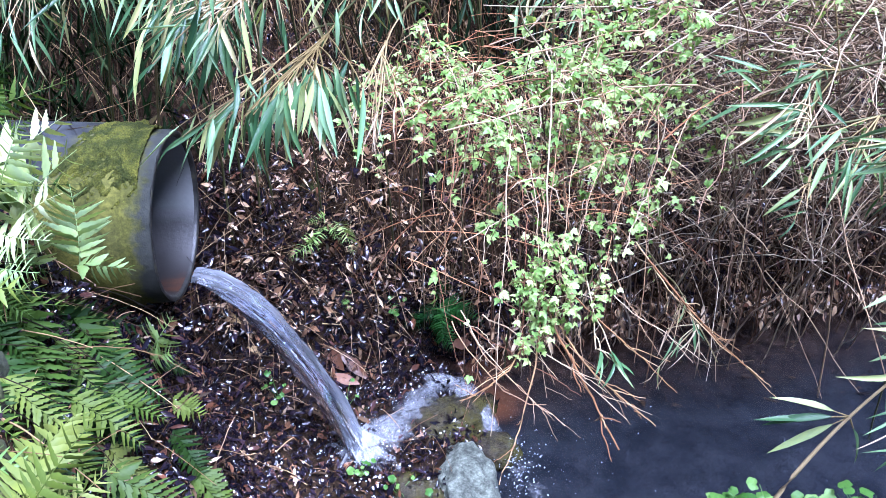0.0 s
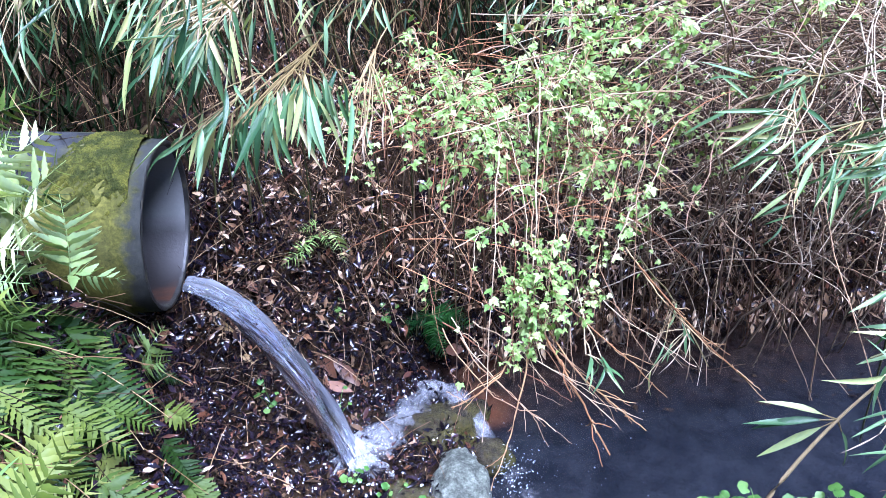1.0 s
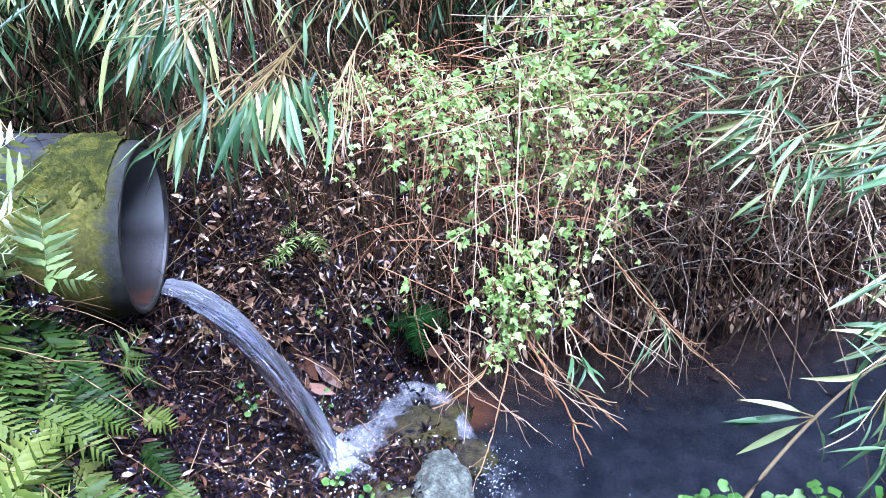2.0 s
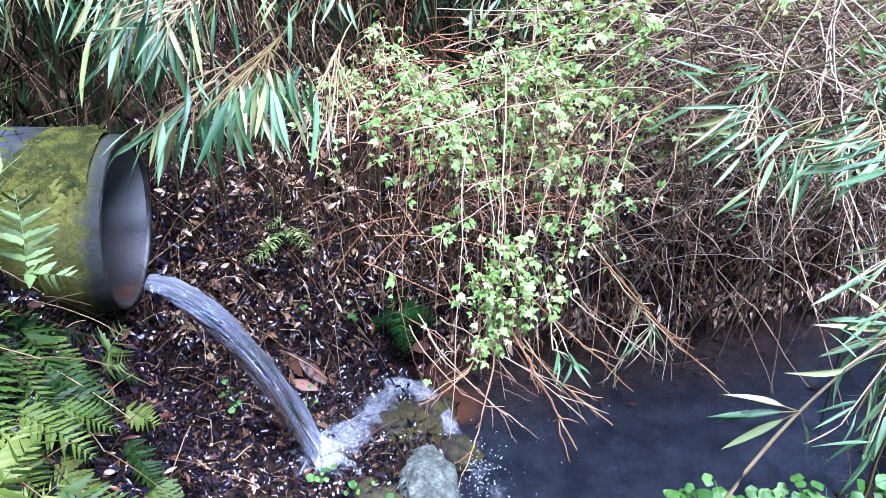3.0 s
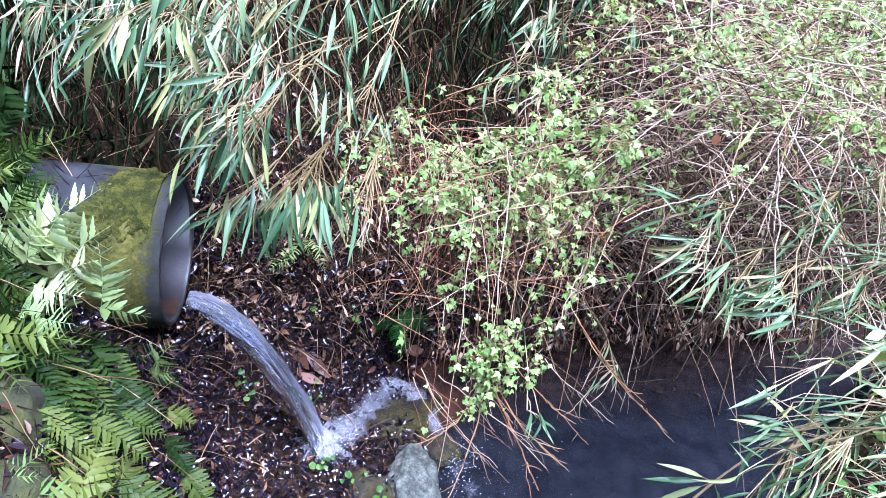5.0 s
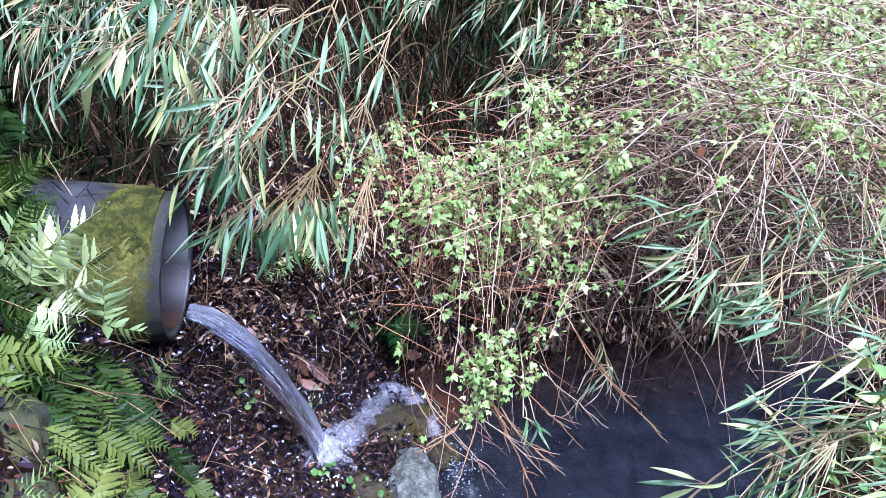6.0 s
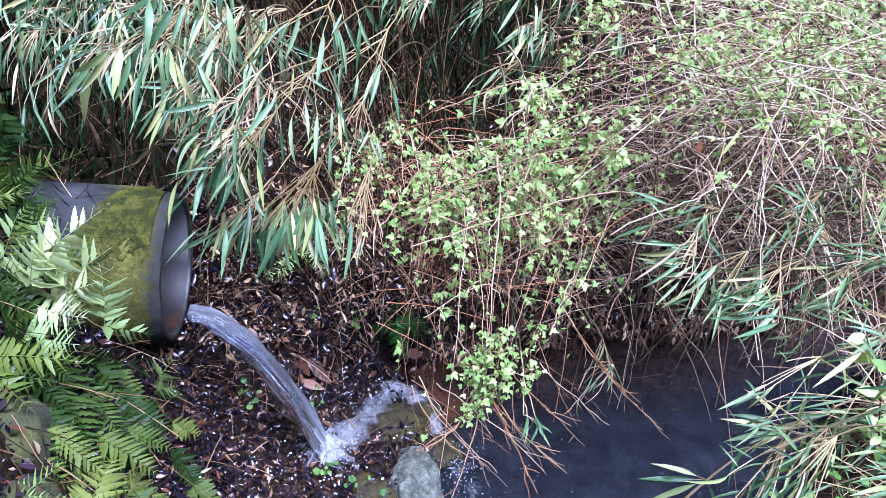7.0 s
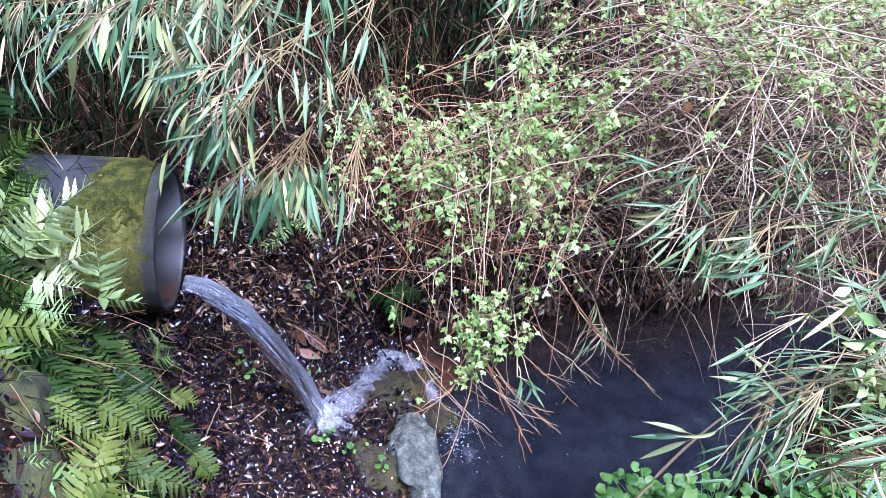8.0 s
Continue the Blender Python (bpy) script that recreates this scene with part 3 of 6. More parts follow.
def crown():
    """The boil of white water: a low heap with ridges thrown out from where the jet goes in."""
    na, nr = 120, 26
    a, q = np.meshgrid(np.linspace(0, 2 * np.pi, na, endpoint=False), np.linspace(0, 1, nr))
    reach = 0.115 * (1 + 0.35 * np.sin(5 * a + 1) * np.sin(2 * a) + 0.22 * np.sin(11 * a) + 0.14 * np.sin(23 * a + 2)) * (1 + 0.35 * np.cos(a - 0.9))
    rr = q * reach
    z = 0.05 * np.exp(-((q / 0.35) ** 2)) + 0.028 * (1 - q) * (1 + 0.7 * np.sin(17 * a + 4 * q) * q + 0.5 * np.sin(31 * a - 9 * q) * q) - 0.012 * q**3
    z = z + np.random.default_rng(8).normal(0, 0.002, z.shape) * (1 - q)
    v = np.stack([JET_B[0] + rr * np.cos(a), JET_B[1] + rr * np.sin(a), JET_B[2] + 0.012 + z], -1).reshape(-1, 3)
    return mesh_of("foam", v, grid_faces(nr, na, True), CROWN, uv=np.stack([a, q * q], -1).reshape(-1, 2))


part("foam", crown(), splash)
for k, at in enumerate(((0.07, 0.10, 0.03), (0.14, 0.20, 0.035), (0.20, 0.30, 0.03), (0.25, 0.34, 0.02))):
    v, f = lumps(60, JET_B + at, (0.035, 0.035, 0.012), 0.0024, 40 + k)
    tagged(part("spray", mesh_of("spray", v, f, FOAM, uv=v[:, :2] * 8), splash, label="drops thrown along the running water"), kind="stuff")
v, f = lumps(450, JET_B + (0.02, 0.0, 0.02), (0.085, 0.07, 0.03), 0.0034, 4)
tagged(part("spray", mesh_of("spray", v, f, FOAM, uv=v[:, :2] * 8), splash, label="thrown water drops"), kind="stuff")

# the rill from the splash round the wet stone into the pool
def rill_mesh(path, widths, thick, mat):
    k, w = len(path), 26
    t = np.linspace(0, 1, k)
    tan = np.gradient(path, axis=0)
    side = np.cross(tan, [0, 0, 1.0])
    side /= np.linalg.norm(side, axis=1, keepdims=True)
    wide = np.interp(t, np.linspace(0, 1, len(widths)), widths) * (1 + 0.18 * np.sin(t * 19) + 0.1 * np.sin(t * 41))
    u = np.linspace(-1, 1, w)
    v = path[:, None] + side[:, None] * (u[None] * wide[:, None])[..., None]
    lump = thick * (1 - u[None] ** 2) * (1 + 0.45 * np.sin(t[:, None] * 40 + u[None] * 5) * np.sin(t[:, None] * 17 - u[None] * 7)) - 0.014 * u[None] ** 4
    v[..., 2] += lump
    uv = np.stack(np.broadcast_arrays(t[:, None] * 2, u[None] ** 2), -1).reshape(-1, 2)
    return mesh_of("rill", v.reshape(-1, 3), grid_faces(k, w), mat, uv=uv)


solo("rill", rill_mesh(bezier([(-0.25, 2.05, 0.045), (-0.16, 2.11, 0.08), (-0.08, 2.20, 0.085), (0.01, 2.41, 0.06)], 50), (0.06, 0.075, 0.07, 0.07, 0.05), 0.016, RILL),
     "white foaming water running off the splash", "water", kind="structure")
solo("rill", rill_mesh(bezier([(-0.03, 2.38, 0.06), (0.07, 2.42, 0.09), (0.15, 2.30, 0.06), (0.23, 2.15, -0.055)], 50), (0.05, 0.06, 0.055, 0.045, 0.04), 0.012, VEIL),
     "clear water slipping round a wet stone into the pool", "water", kind="structure")


# ---- stones ----
def stone(name, at, size, mat, label, seed, turn=0.0, rough=0.18, sub=4):
    bm = bmesh.new()
    bmesh.ops.create_icosphere(bm, subdivisions=sub, radius=1.0)
    for q in bm.verts:
        p = q.co.copy()
        o = Vector((seed * 3.1, seed * 1.7, seed))
        d = noise.noise(p * 0.9 + o) * rough * 1.5 + noise.noise(p * 2.3 + o) * rough + noise.noise(p * 6 + o) * rough * 0.35 + noise.noise(p * 15 + o) * rough * 0.12
        c = noise.cell(p * 1.6 + o) * rough * 0.5
        q.co = p * (1 + d + c * 0.3)
        q.co = Vector((q.co.x * size[0], q.co.y * size[1], q.co.z * size[2]))
    for g in bm.faces:
        g.smooth = True
    me = bpy.data.meshes.new(name)
    bm.to_mesh(me)
    bm.free()
    me.materials.append(mat)
    return solo(name, me, label, "rock", m=pose(*at, 0, 0, turn))


stone("rock", (0.105, 1.95, -0.005), (0.10, 0.19, 0.105), LICHEN_ROCK, "pale grey lichen-covered rock standing in the water", 1, 8, 0.2, 5)
stone("rock", (-0.02, 1.90, -0.02), (0.11, 0.14, 0.075), WET_ROCK, "dark wet rock at the pool's edge", 8, 30)
stone("rock", (0.03, 2.235, 0.01), (0.15, 0.115, 0.08), WET_ROCK, "dark wet rock with olive moss, water running round it", 2, 20, 0.2, 5)
stone("rock", (0.20, 2.16, -0.03), (0.07, 0.09, 0.05), WET_ROCK, "small dark wet rock in the water", 3, 60)
stone("rock", (0.16, 2.36, -0.02), (0.06, 0.05, 0.04), WET_ROCK, "small dark wet rock in the water", 5, 10)
stone("mossy_stone", (-0.885, 1.36, 0.92), (0.13, 0.13, 0.125), MOSSY_ROCK, "round mossy boulder on the bank among ferns", 6, 0, 0.15)
stone("mossy_stone", (-0.78, 1.14, 0.875), (0.14, 0.12, 0.12), MOSSY_ROCK, "round mossy boulder beside dead twigs", 7, 50, 0.15)
stone("rust_stone", (-0.66, 1.96, 0.30), (0.045, 0.04, 0.045), rock_material("rusty_stone", [(0.3, (0.02, 0.010, 0.008)), (0.7, (0.11, 0.04, 0.022))], 0.3), "small rust-coloured stone under the pipe", 9)


# ---- leaf shapes ----
def blade(length_steps=7, droop=0.25, fold=0.25, twist=0.0, widest=0.3):
    """A long pointed leaf along x, one long, one wide, with a keel; it hangs by droop at its tip."""
    t = np.linspace(0, 1, length_steps)
    w = np.interp(t, [0, 0.06, widest, 0.65, 0.9, 1], [0.12, 0.5, 1.0, 0.78, 0.28, 0.0]) * 0.5
    rows = []
    for a, b in zip(t, w):
        c, s = math.cos(twist * a), math.sin(twist * a)
        for u in (-1, 0, 1):
            y, z = u * b, abs(u) * b * fold
            rows.append((a - 0.18 * droop * a * a, y * c - z * s * 0.1, z * 0.12 + y * s * 0.12 - droop * a * a * 0.5))
    return np.array(rows), grid_faces(length_steps, 3)


def lobed(seed):
    """A small leaf of three pointed toothed leaflets, stalk end at the origin, about one long."""
    r = np.random.default_rng(seed)
    V, F = [], []
    for turn, ln, off in ((0.0, 0.66, 0.34), (1.15, 0.5, 0.3), (-1.15, 0.5, 0.3)):
        turn += r.normal(0, 0.12)
        t = np.array([0.0, 0.22, 0.30, 0.52, 0.58, 0.8, 1.0])
        w = np.array([0.03, 0.27, 0.22, 0.27, 0.18, 0.13, 0.0]) * r.uniform(0.9, 1.15)
        sag = r.uniform(0.1, 0.4)
        rows = []
        for a, b in zip(t, w):
            for u in (-1, 0, 1):
                x, y, z = a * ln, u * b * ln * 1.25, abs(u) * b * 0.3 - sag * a * a * ln + 0.05
                rows.append((off + x * math.cos(turn) - y * math.sin(turn), x * math.sin(turn) + y * math.cos(turn), z))
        F.append(grid_faces(7, 3) + 21 * len(V))
        V.append(rows)
    return np.array(V).reshape(-1, 3), np.concatenate(F)


SHAPES = ((0.15, 0.2, 0.3), (0.35, -0.3, 0.25), (0.6, 0.4, 0.3), (0.9, -0.2, 0.35), (0.05, 0.6, 0.28))
BLADES = [mesh_of("leaf", *blade(7, d, 0.5, tw, wd), BAMBOO) for d, tw, wd in SHAPES]
PALE_BLADES = [mesh_of("leaf", *blade(7, d, 0.5, tw, wd), BAMBOO_PALE) for d, tw, wd in SHAPES]
FAR_BRAMBLE = leaf_material("fresh_bramble_leaf", [(0.0, (0.13, 0.225, 0.055)), (0.6, (0.25, 0.37, 0.115)), (1.0, (0.44, 0.51, 0.24))], 0.5, 0.4, True, spec=0.35)
LOBES = [mesh_of("leaf", *lobed(s), BRAMBLE) for s in range(5)]


def place(me, name, parent, mats, base):
    """One object a pose, on meshes taken in turn."""
    inv = Matrix.Translation(-Vector(base))
    turn = len(bpy.data.objects)
    for k, m in enumerate(mats, turn):
        ob = new(name, me[k % len(me)] if isinstance(me, list) else me)
        ob.parent = parent
        ob.matrix_basis = inv @ Matrix(m.tolist())


# ---- dwarf bamboo ----
DRY = [mesh_of("dry_leaf", *blade(5, d, 0.9, tw, 0.3), stem_material("dry_leaf_%d" % k, [(0.0, (0.26, 0.18, 0.10)), (1.0, (0.60, 0.50, 0.36))], 0.6, False)) for k, (d, tw) in enumerate(((0.15, 0.5), (0.4, -0.6)))]


def bamboo(root, apex, tip, seed, nodes=4, leaf=0.105, spread=0.17, label="arching dwarf bamboo with drooping blue-green leaves", start=0.5, per=(5, 8), dry=0.08, kinds=BLADES, fill=(1, 4), hang=1.0, lean=(-0.55, -0.25, -0.25)):
    """A thin arching culm; at its nodes fans of straight tan branchlets, each with a few hanging leaves at its end."""
    r = np.random.default_rng(seed)
    root = np.array(root, float)
    ob = thing("bamboo", root, label, "bamboo", "dwarf bamboo")
    a = np.array(apex, float)
    path = wobble(bezier([root, root + (a - root) * np.array([0.25, 0.25, 0.9]), a, tip], 26), 0.02, seed)
    v, f = tubes([path], [np.linspace(0.0045, 0.0018, 26)], 6)
    part("culm", mesh_of("culm", v, f, OLIVE_CULM), ob)
    for i in range(nodes):
        fresh, dead = [], []
        s = start + (1 - start) * (i + r.uniform(0.2, 1.0)) / nodes
        k = min(int(s * 25), 24)
        at, along = path[k], path[k + 1] - path[k]
        along = along / np.linalg.norm(along)
        main = along * (1 - 0.4 * hang) + r.normal(0, 0.42, 3) + np.array(lean) * hang
        fan, rads = [], []
        for q in range(r.integers(*per)):
            out = main + r.normal(0, 0.34, 3)
            out /= np.linalg.norm(out)
            ln = spread * r.uniform(0.35, 1.1)
            p = bezier([at, at + out * ln * 0.6, at + out * ln + np.array([0, 0, -0.12 * ln])], 6)
            fan.append(p)
            rads.append(np.linspace(0.0018, 0.0009, 6))
            for j in range(r.integers(*fill)):
                b = p[5 - min(j, 2)]
                d = out * (0.8 - 0.3 * hang) + r.normal(0, 0.55 - 0.2 * hang, 3) + np.array([0, -0.1, -0.3 - 0.35 * hang])
                size = leaf * r.uniform(0.55, 1.2)
                up = np.array([0, -0.4 - 0.4 * hang, 1.0 - 0.4 * hang]) + r.normal(0, 0.4, 3)
                gone = r.uniform() < dry
                m = frames_of([b], [d], [up], size, size * (r.uniform(0.025, 0.05) if gone else r.uniform(0.06, 0.105)), size)[0]
                (dead if gone else fresh).append(m)
        v, f = tubes(fan, rads, 4)
        v, f = welded(v, f, [(0, 24 * q) for q in range(1, len(fan))])
        branch = part("branch", mesh_of("branch", v, f, CULM), ob, label="fan of dry tan branchlets")
        place(kinds, "leaf", branch, fresh, (0, 0, 0))
        place(DRY, "dry_leaf", branch, dead, (0, 0, 0))
    return ob


def h1(x, y):
    return float(height(x, y))


def culms(count, seed, roots, tips, apex_up, **kw):
    """A stand: roots and tips drawn from boxes ((lo), (hi))."""
    r = np.random.default_rng(seed)
    for i in range(count):
        x, y = r.uniform(roots[0], roots[1])
        tip = r.uniform(tips[0], tips[1])
        root = (x, y, h1(x, y) - 0.02)
        apex = (0.45 * x + 0.55 * tip[0], 0.5 * y + 0.5 * tip[1], max(tip[2], root[2]) + r.uniform(*apex_up))
        bamboo(root, apex, tip, seed * 100 + i, **kw)


def spray(root, hub, ends, seed, leaf=0.11, fill=(2, 5), extra=2, kinds=BLADES, wide=0.105, hang=0.62, dry=0.05, lift=0.05, aim=None, label="arching dwarf bamboo with drooping blue-green leaves"):
    """A culm that arches from its root to hub; from there straight tan branchlets fan out to ends, each with a tuft of leaves that hang."""
    r = np.random.default_rng(seed)
    hub, ends = np.array(hub, float), [np.array(e, float) for e in ends]
    root = np.array((root[0], root[1], h1(*root) - 0.02))
    ob = thing("bamboo", root, label, "bamboo", "dwarf bamboo")
    mean = np.mean(ends, axis=0)
    path = wobble(bezier([root, root + (hub - root) * np.array([0.15, 0.15, 1.0]) + (0, 0, lift), hub + (0.06, 0.4, lift), hub * 0.6 + mean * 0.4], 26), 0.01, seed)
    v, f = tubes([path[:22]], [np.linspace(0.0034, 0.0016, 26)[:22]], 6)
    part("culm", mesh_of("culm", v, f, OLIVE_CULM), ob)
    joints, fan, fresh, dead = [], [], [], []
    for e in ends:
        for q in range(extra):
            joints.append(5 - r.integers(0, 3))
            at = path[20 + joints[-1]]
            tip = e + r.normal(0, 0.016, 3) if q else e
            p = wobble(bezier([at, (at + tip) / 2 + (0, 0, 0.01), tip], 6), 0.003, seed * 31 + len(fan))
            fan.append(p)
            out = np.array(aim) if aim else (tip - at) / np.linalg.norm(tip - at)
            for j in range(r.integers(*fill)):
                b = p[5 - min(j, 3)]
                d = out * (1.1 - 0.6 * hang) + r.normal(0, 0.33, 3) + np.array([-0.05, -0.12, -hang])
                size = leaf * r.uniform(0.6, 1.15)
                up = np.array([0.1, -0.6, 0.75]) + r.normal(0, 0.5, 3)
                gone = r.uniform() < dry
                (dead if gone else fresh).append(frames_of([b], [d], [up], size, size * (r.uniform(0.03, 0.05) if gone else wide * r.uniform(0.7, 1.1)), size)[0])
    v, f = tubes([path[20:]], [np.linspace(0.0017, 0.0013, 6)], 6)
    w, g = tubes(fan, [np.linspace(0.0017, 0.0009, 6)] * len(fan), 4)
    v, f = welded(np.concatenate([v, w]), np.concatenate([f, g + len(v)]), [(6 * k, len(v) + 24 * q) for q, k in enumerate(joints)])
    branch = part("branch", mesh_of("branch", v, f, CULM), ob, label="fan of straight dry tan branchlets")
    place(kinds, "leaf", branch, fresh, (0, 0, 0))
    place(DRY, "dry_leaf", branch, dead, (0, 0, 0))
    return ob


# the drape over the pipe's mouth: four fans one above the other, a dry bundle beside them
spray((-0.05, 2.75), (-0.20, 1.68, 1.465), [(-0.353, 1.58, 1.345), (-0.319, 1.58, 1.35), (-0.269, 1.56, 1.385), (-0.241, 1.55, 1.40), (-0.205, 1.55, 1.41), (-0.17, 1.55, 1.415), (-0.135, 1.56, 1.42)], 801, 0.122, fill=(3, 5), extra=3, wide=0.105, hang=1.15)
spray((-0.15, 2.7), (-0.284, 1.70, 1.394), [(-0.458, 1.64, 1.307), (-0.424, 1.64, 1.30), (-0.404, 1.64, 1.318), (-0.37, 1.62, 1.33), (-0.34, 1.62, 1.36)], 802, 0.105, fill=(2, 4), wide=0.10)
spray((-0.2, 2.8), (-0.316, 1.72, 1.52), [(-0.437, 1.66, 1.517), (-0.422, 1.66, 1.50), (-0.397, 1.64, 1.494), (-0.392, 1.64, 1.464), (-0.374, 1.64, 1.454)], 803, 0.115, wide=0.11)
spray((0.0, 2.85), (-0.27, 1.62, 1.585), [(-0.428, 1.55, 1.575), (-0.39, 1.55, 1.525), (-0.35, 1.55, 1.51), (-0.46, 1.55, 1.485), (-0.30, 1.56, 1.53)], 804, 0.10, fill=(1, 4))
spray((-0.1, 2.9), (-0.32, 1.64, 1.65), [(-0.405, 1.57, 1.634), (-0.375, 1.57, 1.66), (-0.365, 1.57, 1.62), (-0.34, 1.58, 1.60)], 805, 0.10, fill=(1, 4))
spray((0.05, 2.9), (-0.20, 1.64, 1.70), [(-0.30, 1.57, 1.66), (-0.26, 1.57, 1.67), (-0.23, 1.58, 1.63), (-0.18, 1.58, 1.64), (-0.14, 1.6, 1.66)], 806, 0.10, fill=(1, 4))
spray((-0.4, 2.7), (-0.431, 1.56, 1.81), [(-0.53, 1.50, 1.78), (-0.49, 1.48, 1.78), (-0.46, 1.47, 1.77), (-0.41, 1.47, 1.775), (-0.375, 1.48, 1.77), (-0.57, 1.52, 1.75)], 807, 0.105, fill=(1, 4), wide=0.15, kinds=PALE_BLADES, label="dwarf bamboo with broad pale leaves high over the pipe")
spray((0.1, 2.7), (-0.097, 1.64, 1.47), [(-0.14, 1.58, 1.345), (-0.115, 1.575, 1.34), (-0.10, 1.58, 1.35), (-0.08, 1.58, 1.37), (-0.05, 1.58, 1.38)], 809, 0.07, fill=(1, 3), extra=2, dry=0.9, label="dry bundle of tan bamboo branchlets hanging with no leaves")
# smaller fans higher up and further back, over the dark hollow
spray((0.1, 2.9), (-0.15, 1.66, 1.86), [(-0.27, 1.58, 1.80), (-0.23, 1.58, 1.82), (-0.19, 1.59, 1.79), (-0.14, 1.60, 1.80), (-0.10, 1.60, 1.82)], 811, 0.09, fill=(1, 4))
spray((0.15, 2.9), (-0.06, 1.76, 1.74), [(-0.16, 1.68, 1.70), (-0.12, 1.68, 1.67), (-0.08, 1.69, 1.66), (-0.03, 1.70, 1.68)], 812, 0.09, fill=(1, 3))
spray((0.2, 2.9), (-0.10, 1.78, 1.58), [(-0.20, 1.72, 1.53), (-0.17, 1.72, 1.50), (-0.12, 1.72, 1.50), (-0.08, 1.72, 1.52)], 813, 0.085, fill=(1, 3))
spray((0.3, 3.0), (0.06, 1.95, 1.88), [(-0.04, 1.86, 1.84), (0.0, 1.86, 1.82), (0.05, 1.86, 1.81)], 814, 0.09, fill=(1, 3))
spray((-0.3, 2.9), (-0.36, 1.60, 1.90), [(-0.46, 1.53, 1.86), (-0.42, 1.53, 1.85), (-0.37, 1.53, 1.84), (-0.33, 1.54, 1.86)], 815, 0.10, fill=(1, 4), kinds=PALE_BLADES, wide=0.13)
# the stand behind it
culms(7, 3, ((-1.6, 2.5), (-0.1, 3.1)), ((-0.75, 1.75, 1.5), (-0.15, 2.0, 1.75)), (0.08, 0.25), leaf=0.105)
culms(5, 4, ((-1.9, 2.7), (-0.9, 3.2)), ((-1.3, 2.0, 1.3), (-0.7, 2.3, 1.55)), (0.1, 0.3), leaf=0.115)
culms(4, 2, ((-0.8, 2.6), (-0.3, 2.9)), ((-0.6, 1.95, 1.3), (-0.32, 2.15, 1.45)), (0.12, 0.25), leaf=0.095)
culms(5, 5, ((-0.3, 2.8), (0.9, 3.3)), ((-0.2, 2.3, 1.4), (0.8, 2.6, 1.8)), (0.1, 0.3), leaf=0.105, start=0.3)
culms(6, 9, ((-0.2, 3.0), (1.3, 3.8)), ((-0.2, 2.6, 1.7), (1.3, 3.1, 2.3)), (0.1, 0.3), leaf=0.105, start=0.25, nodes=4)
# the stand on the other side, leaning over the pool
LEANING = "dwarf bamboo leaning over the pool with long pale leaves"
culms(6, 6, ((1.05, 0.9), (1.5, 1.5)), ((0.62, 0.97, 1.14), (0.86, 1.2, 1.34)), (0.08, 0.18), leaf=0.10, nodes=3, label=LEANING, kinds=PALE_BLADES, fill=(1, 4), dry=0.12, hang=0.15)
culms(7, 7, ((1.75, 1.35), (2.2, 2.0)), ((0.68, 1.05, 1.04), (1.08, 1.4, 1.32)), (0.1, 0.22), leaf=0.085, nodes=4, label=LEANING, kinds=PALE_BLADES, fill=(1, 4), dry=0.12, hang=0.15)
culms(3, 8, ((1.75, 1.5), (2.2, 2.1)), ((0.52, 1.5, 1.3), (0.75, 1.65, 1.40)), (0.1, 0.2), leaf=0.10, nodes=3, start=0.6, kinds=PALE_BLADES, fill=(2, 5), label="dwarf bamboo spray with yellowed tips", hang=0.15)
FAN = "dwarf bamboo fan of long grey-green leaves over the pool"
spray((1.5, 2.3), (0.67, 1.57, 1.37), [(0.61, 1.55, 1.385), (0.60, 1.55, 1.36), (0.62, 1.55, 1.335), (0.645, 1.54, 1.32)], 821, 0.12, fill=(1, 4), kinds=PALE_BLADES, hang=0.2, wide=0.09, aim=(-1, -0.1, 0.12), label=FAN)
spray((1.6, 2.2), (0.76, 1.69, 1.15), [(0.73, 1.68, 1.15), (0.74, 1.67, 1.13)], 822, 0.09, fill=(1, 3), kinds=PALE_BLADES, hang=0.35, wide=0.11, aim=(-0.8, -0.1, -0.2), label=FAN)
spray((1.8, 1.9), (1.14, 1.68, 1.22), [(1.08, 1.65, 1.22), (1.06, 1.64, 1.19), (1.07, 1.63, 1.15), (1.11, 1.62, 1.13)], 824, 0.10, fill=(1, 4), kinds=PALE_BLADES, hang=0.25, wide=0.09, aim=(-1, -0.1, 0.15), label=FAN)
spray((1.9, 1.8), (1.26, 1.64, 1.12), [(1.20, 1.61, 1.12), (1.18, 1.60, 1.09), (1.20, 1.59, 1.06), (1.23, 1.58, 1.03)], 825, 0.10, fill=(1, 4), kinds=PALE_BLADES, hang=0.25, wide=0.09, aim=(-0.9, -0.1, 0.25), label=FAN)
spray((1.9, 2.0), (1.10, 1.74, 1.06), [(1.05, 1.70, 1.05), (1.03, 1.69, 1.02), (1.06, 1.68, 0.99)], 826, 0.09, fill=(1, 3), kinds=PALE_BLADES, hang=0.3, wide=0.10, aim=(-0.8, -0.1, 0.0), label=FAN)
spray((1.5, 1.9), (0.76, 1.36, 1.43), [(0.71, 1.33, 1.43), (0.70, 1.33, 1.41), (0.72, 1.32, 1.39), (0.74, 1.32, 1.38)], 823, 0.11, fill=(1, 4), kinds=PALE_BLADES, hang=0.25, wide=0.09, aim=(-1, -0.1, 0.1), label=FAN)
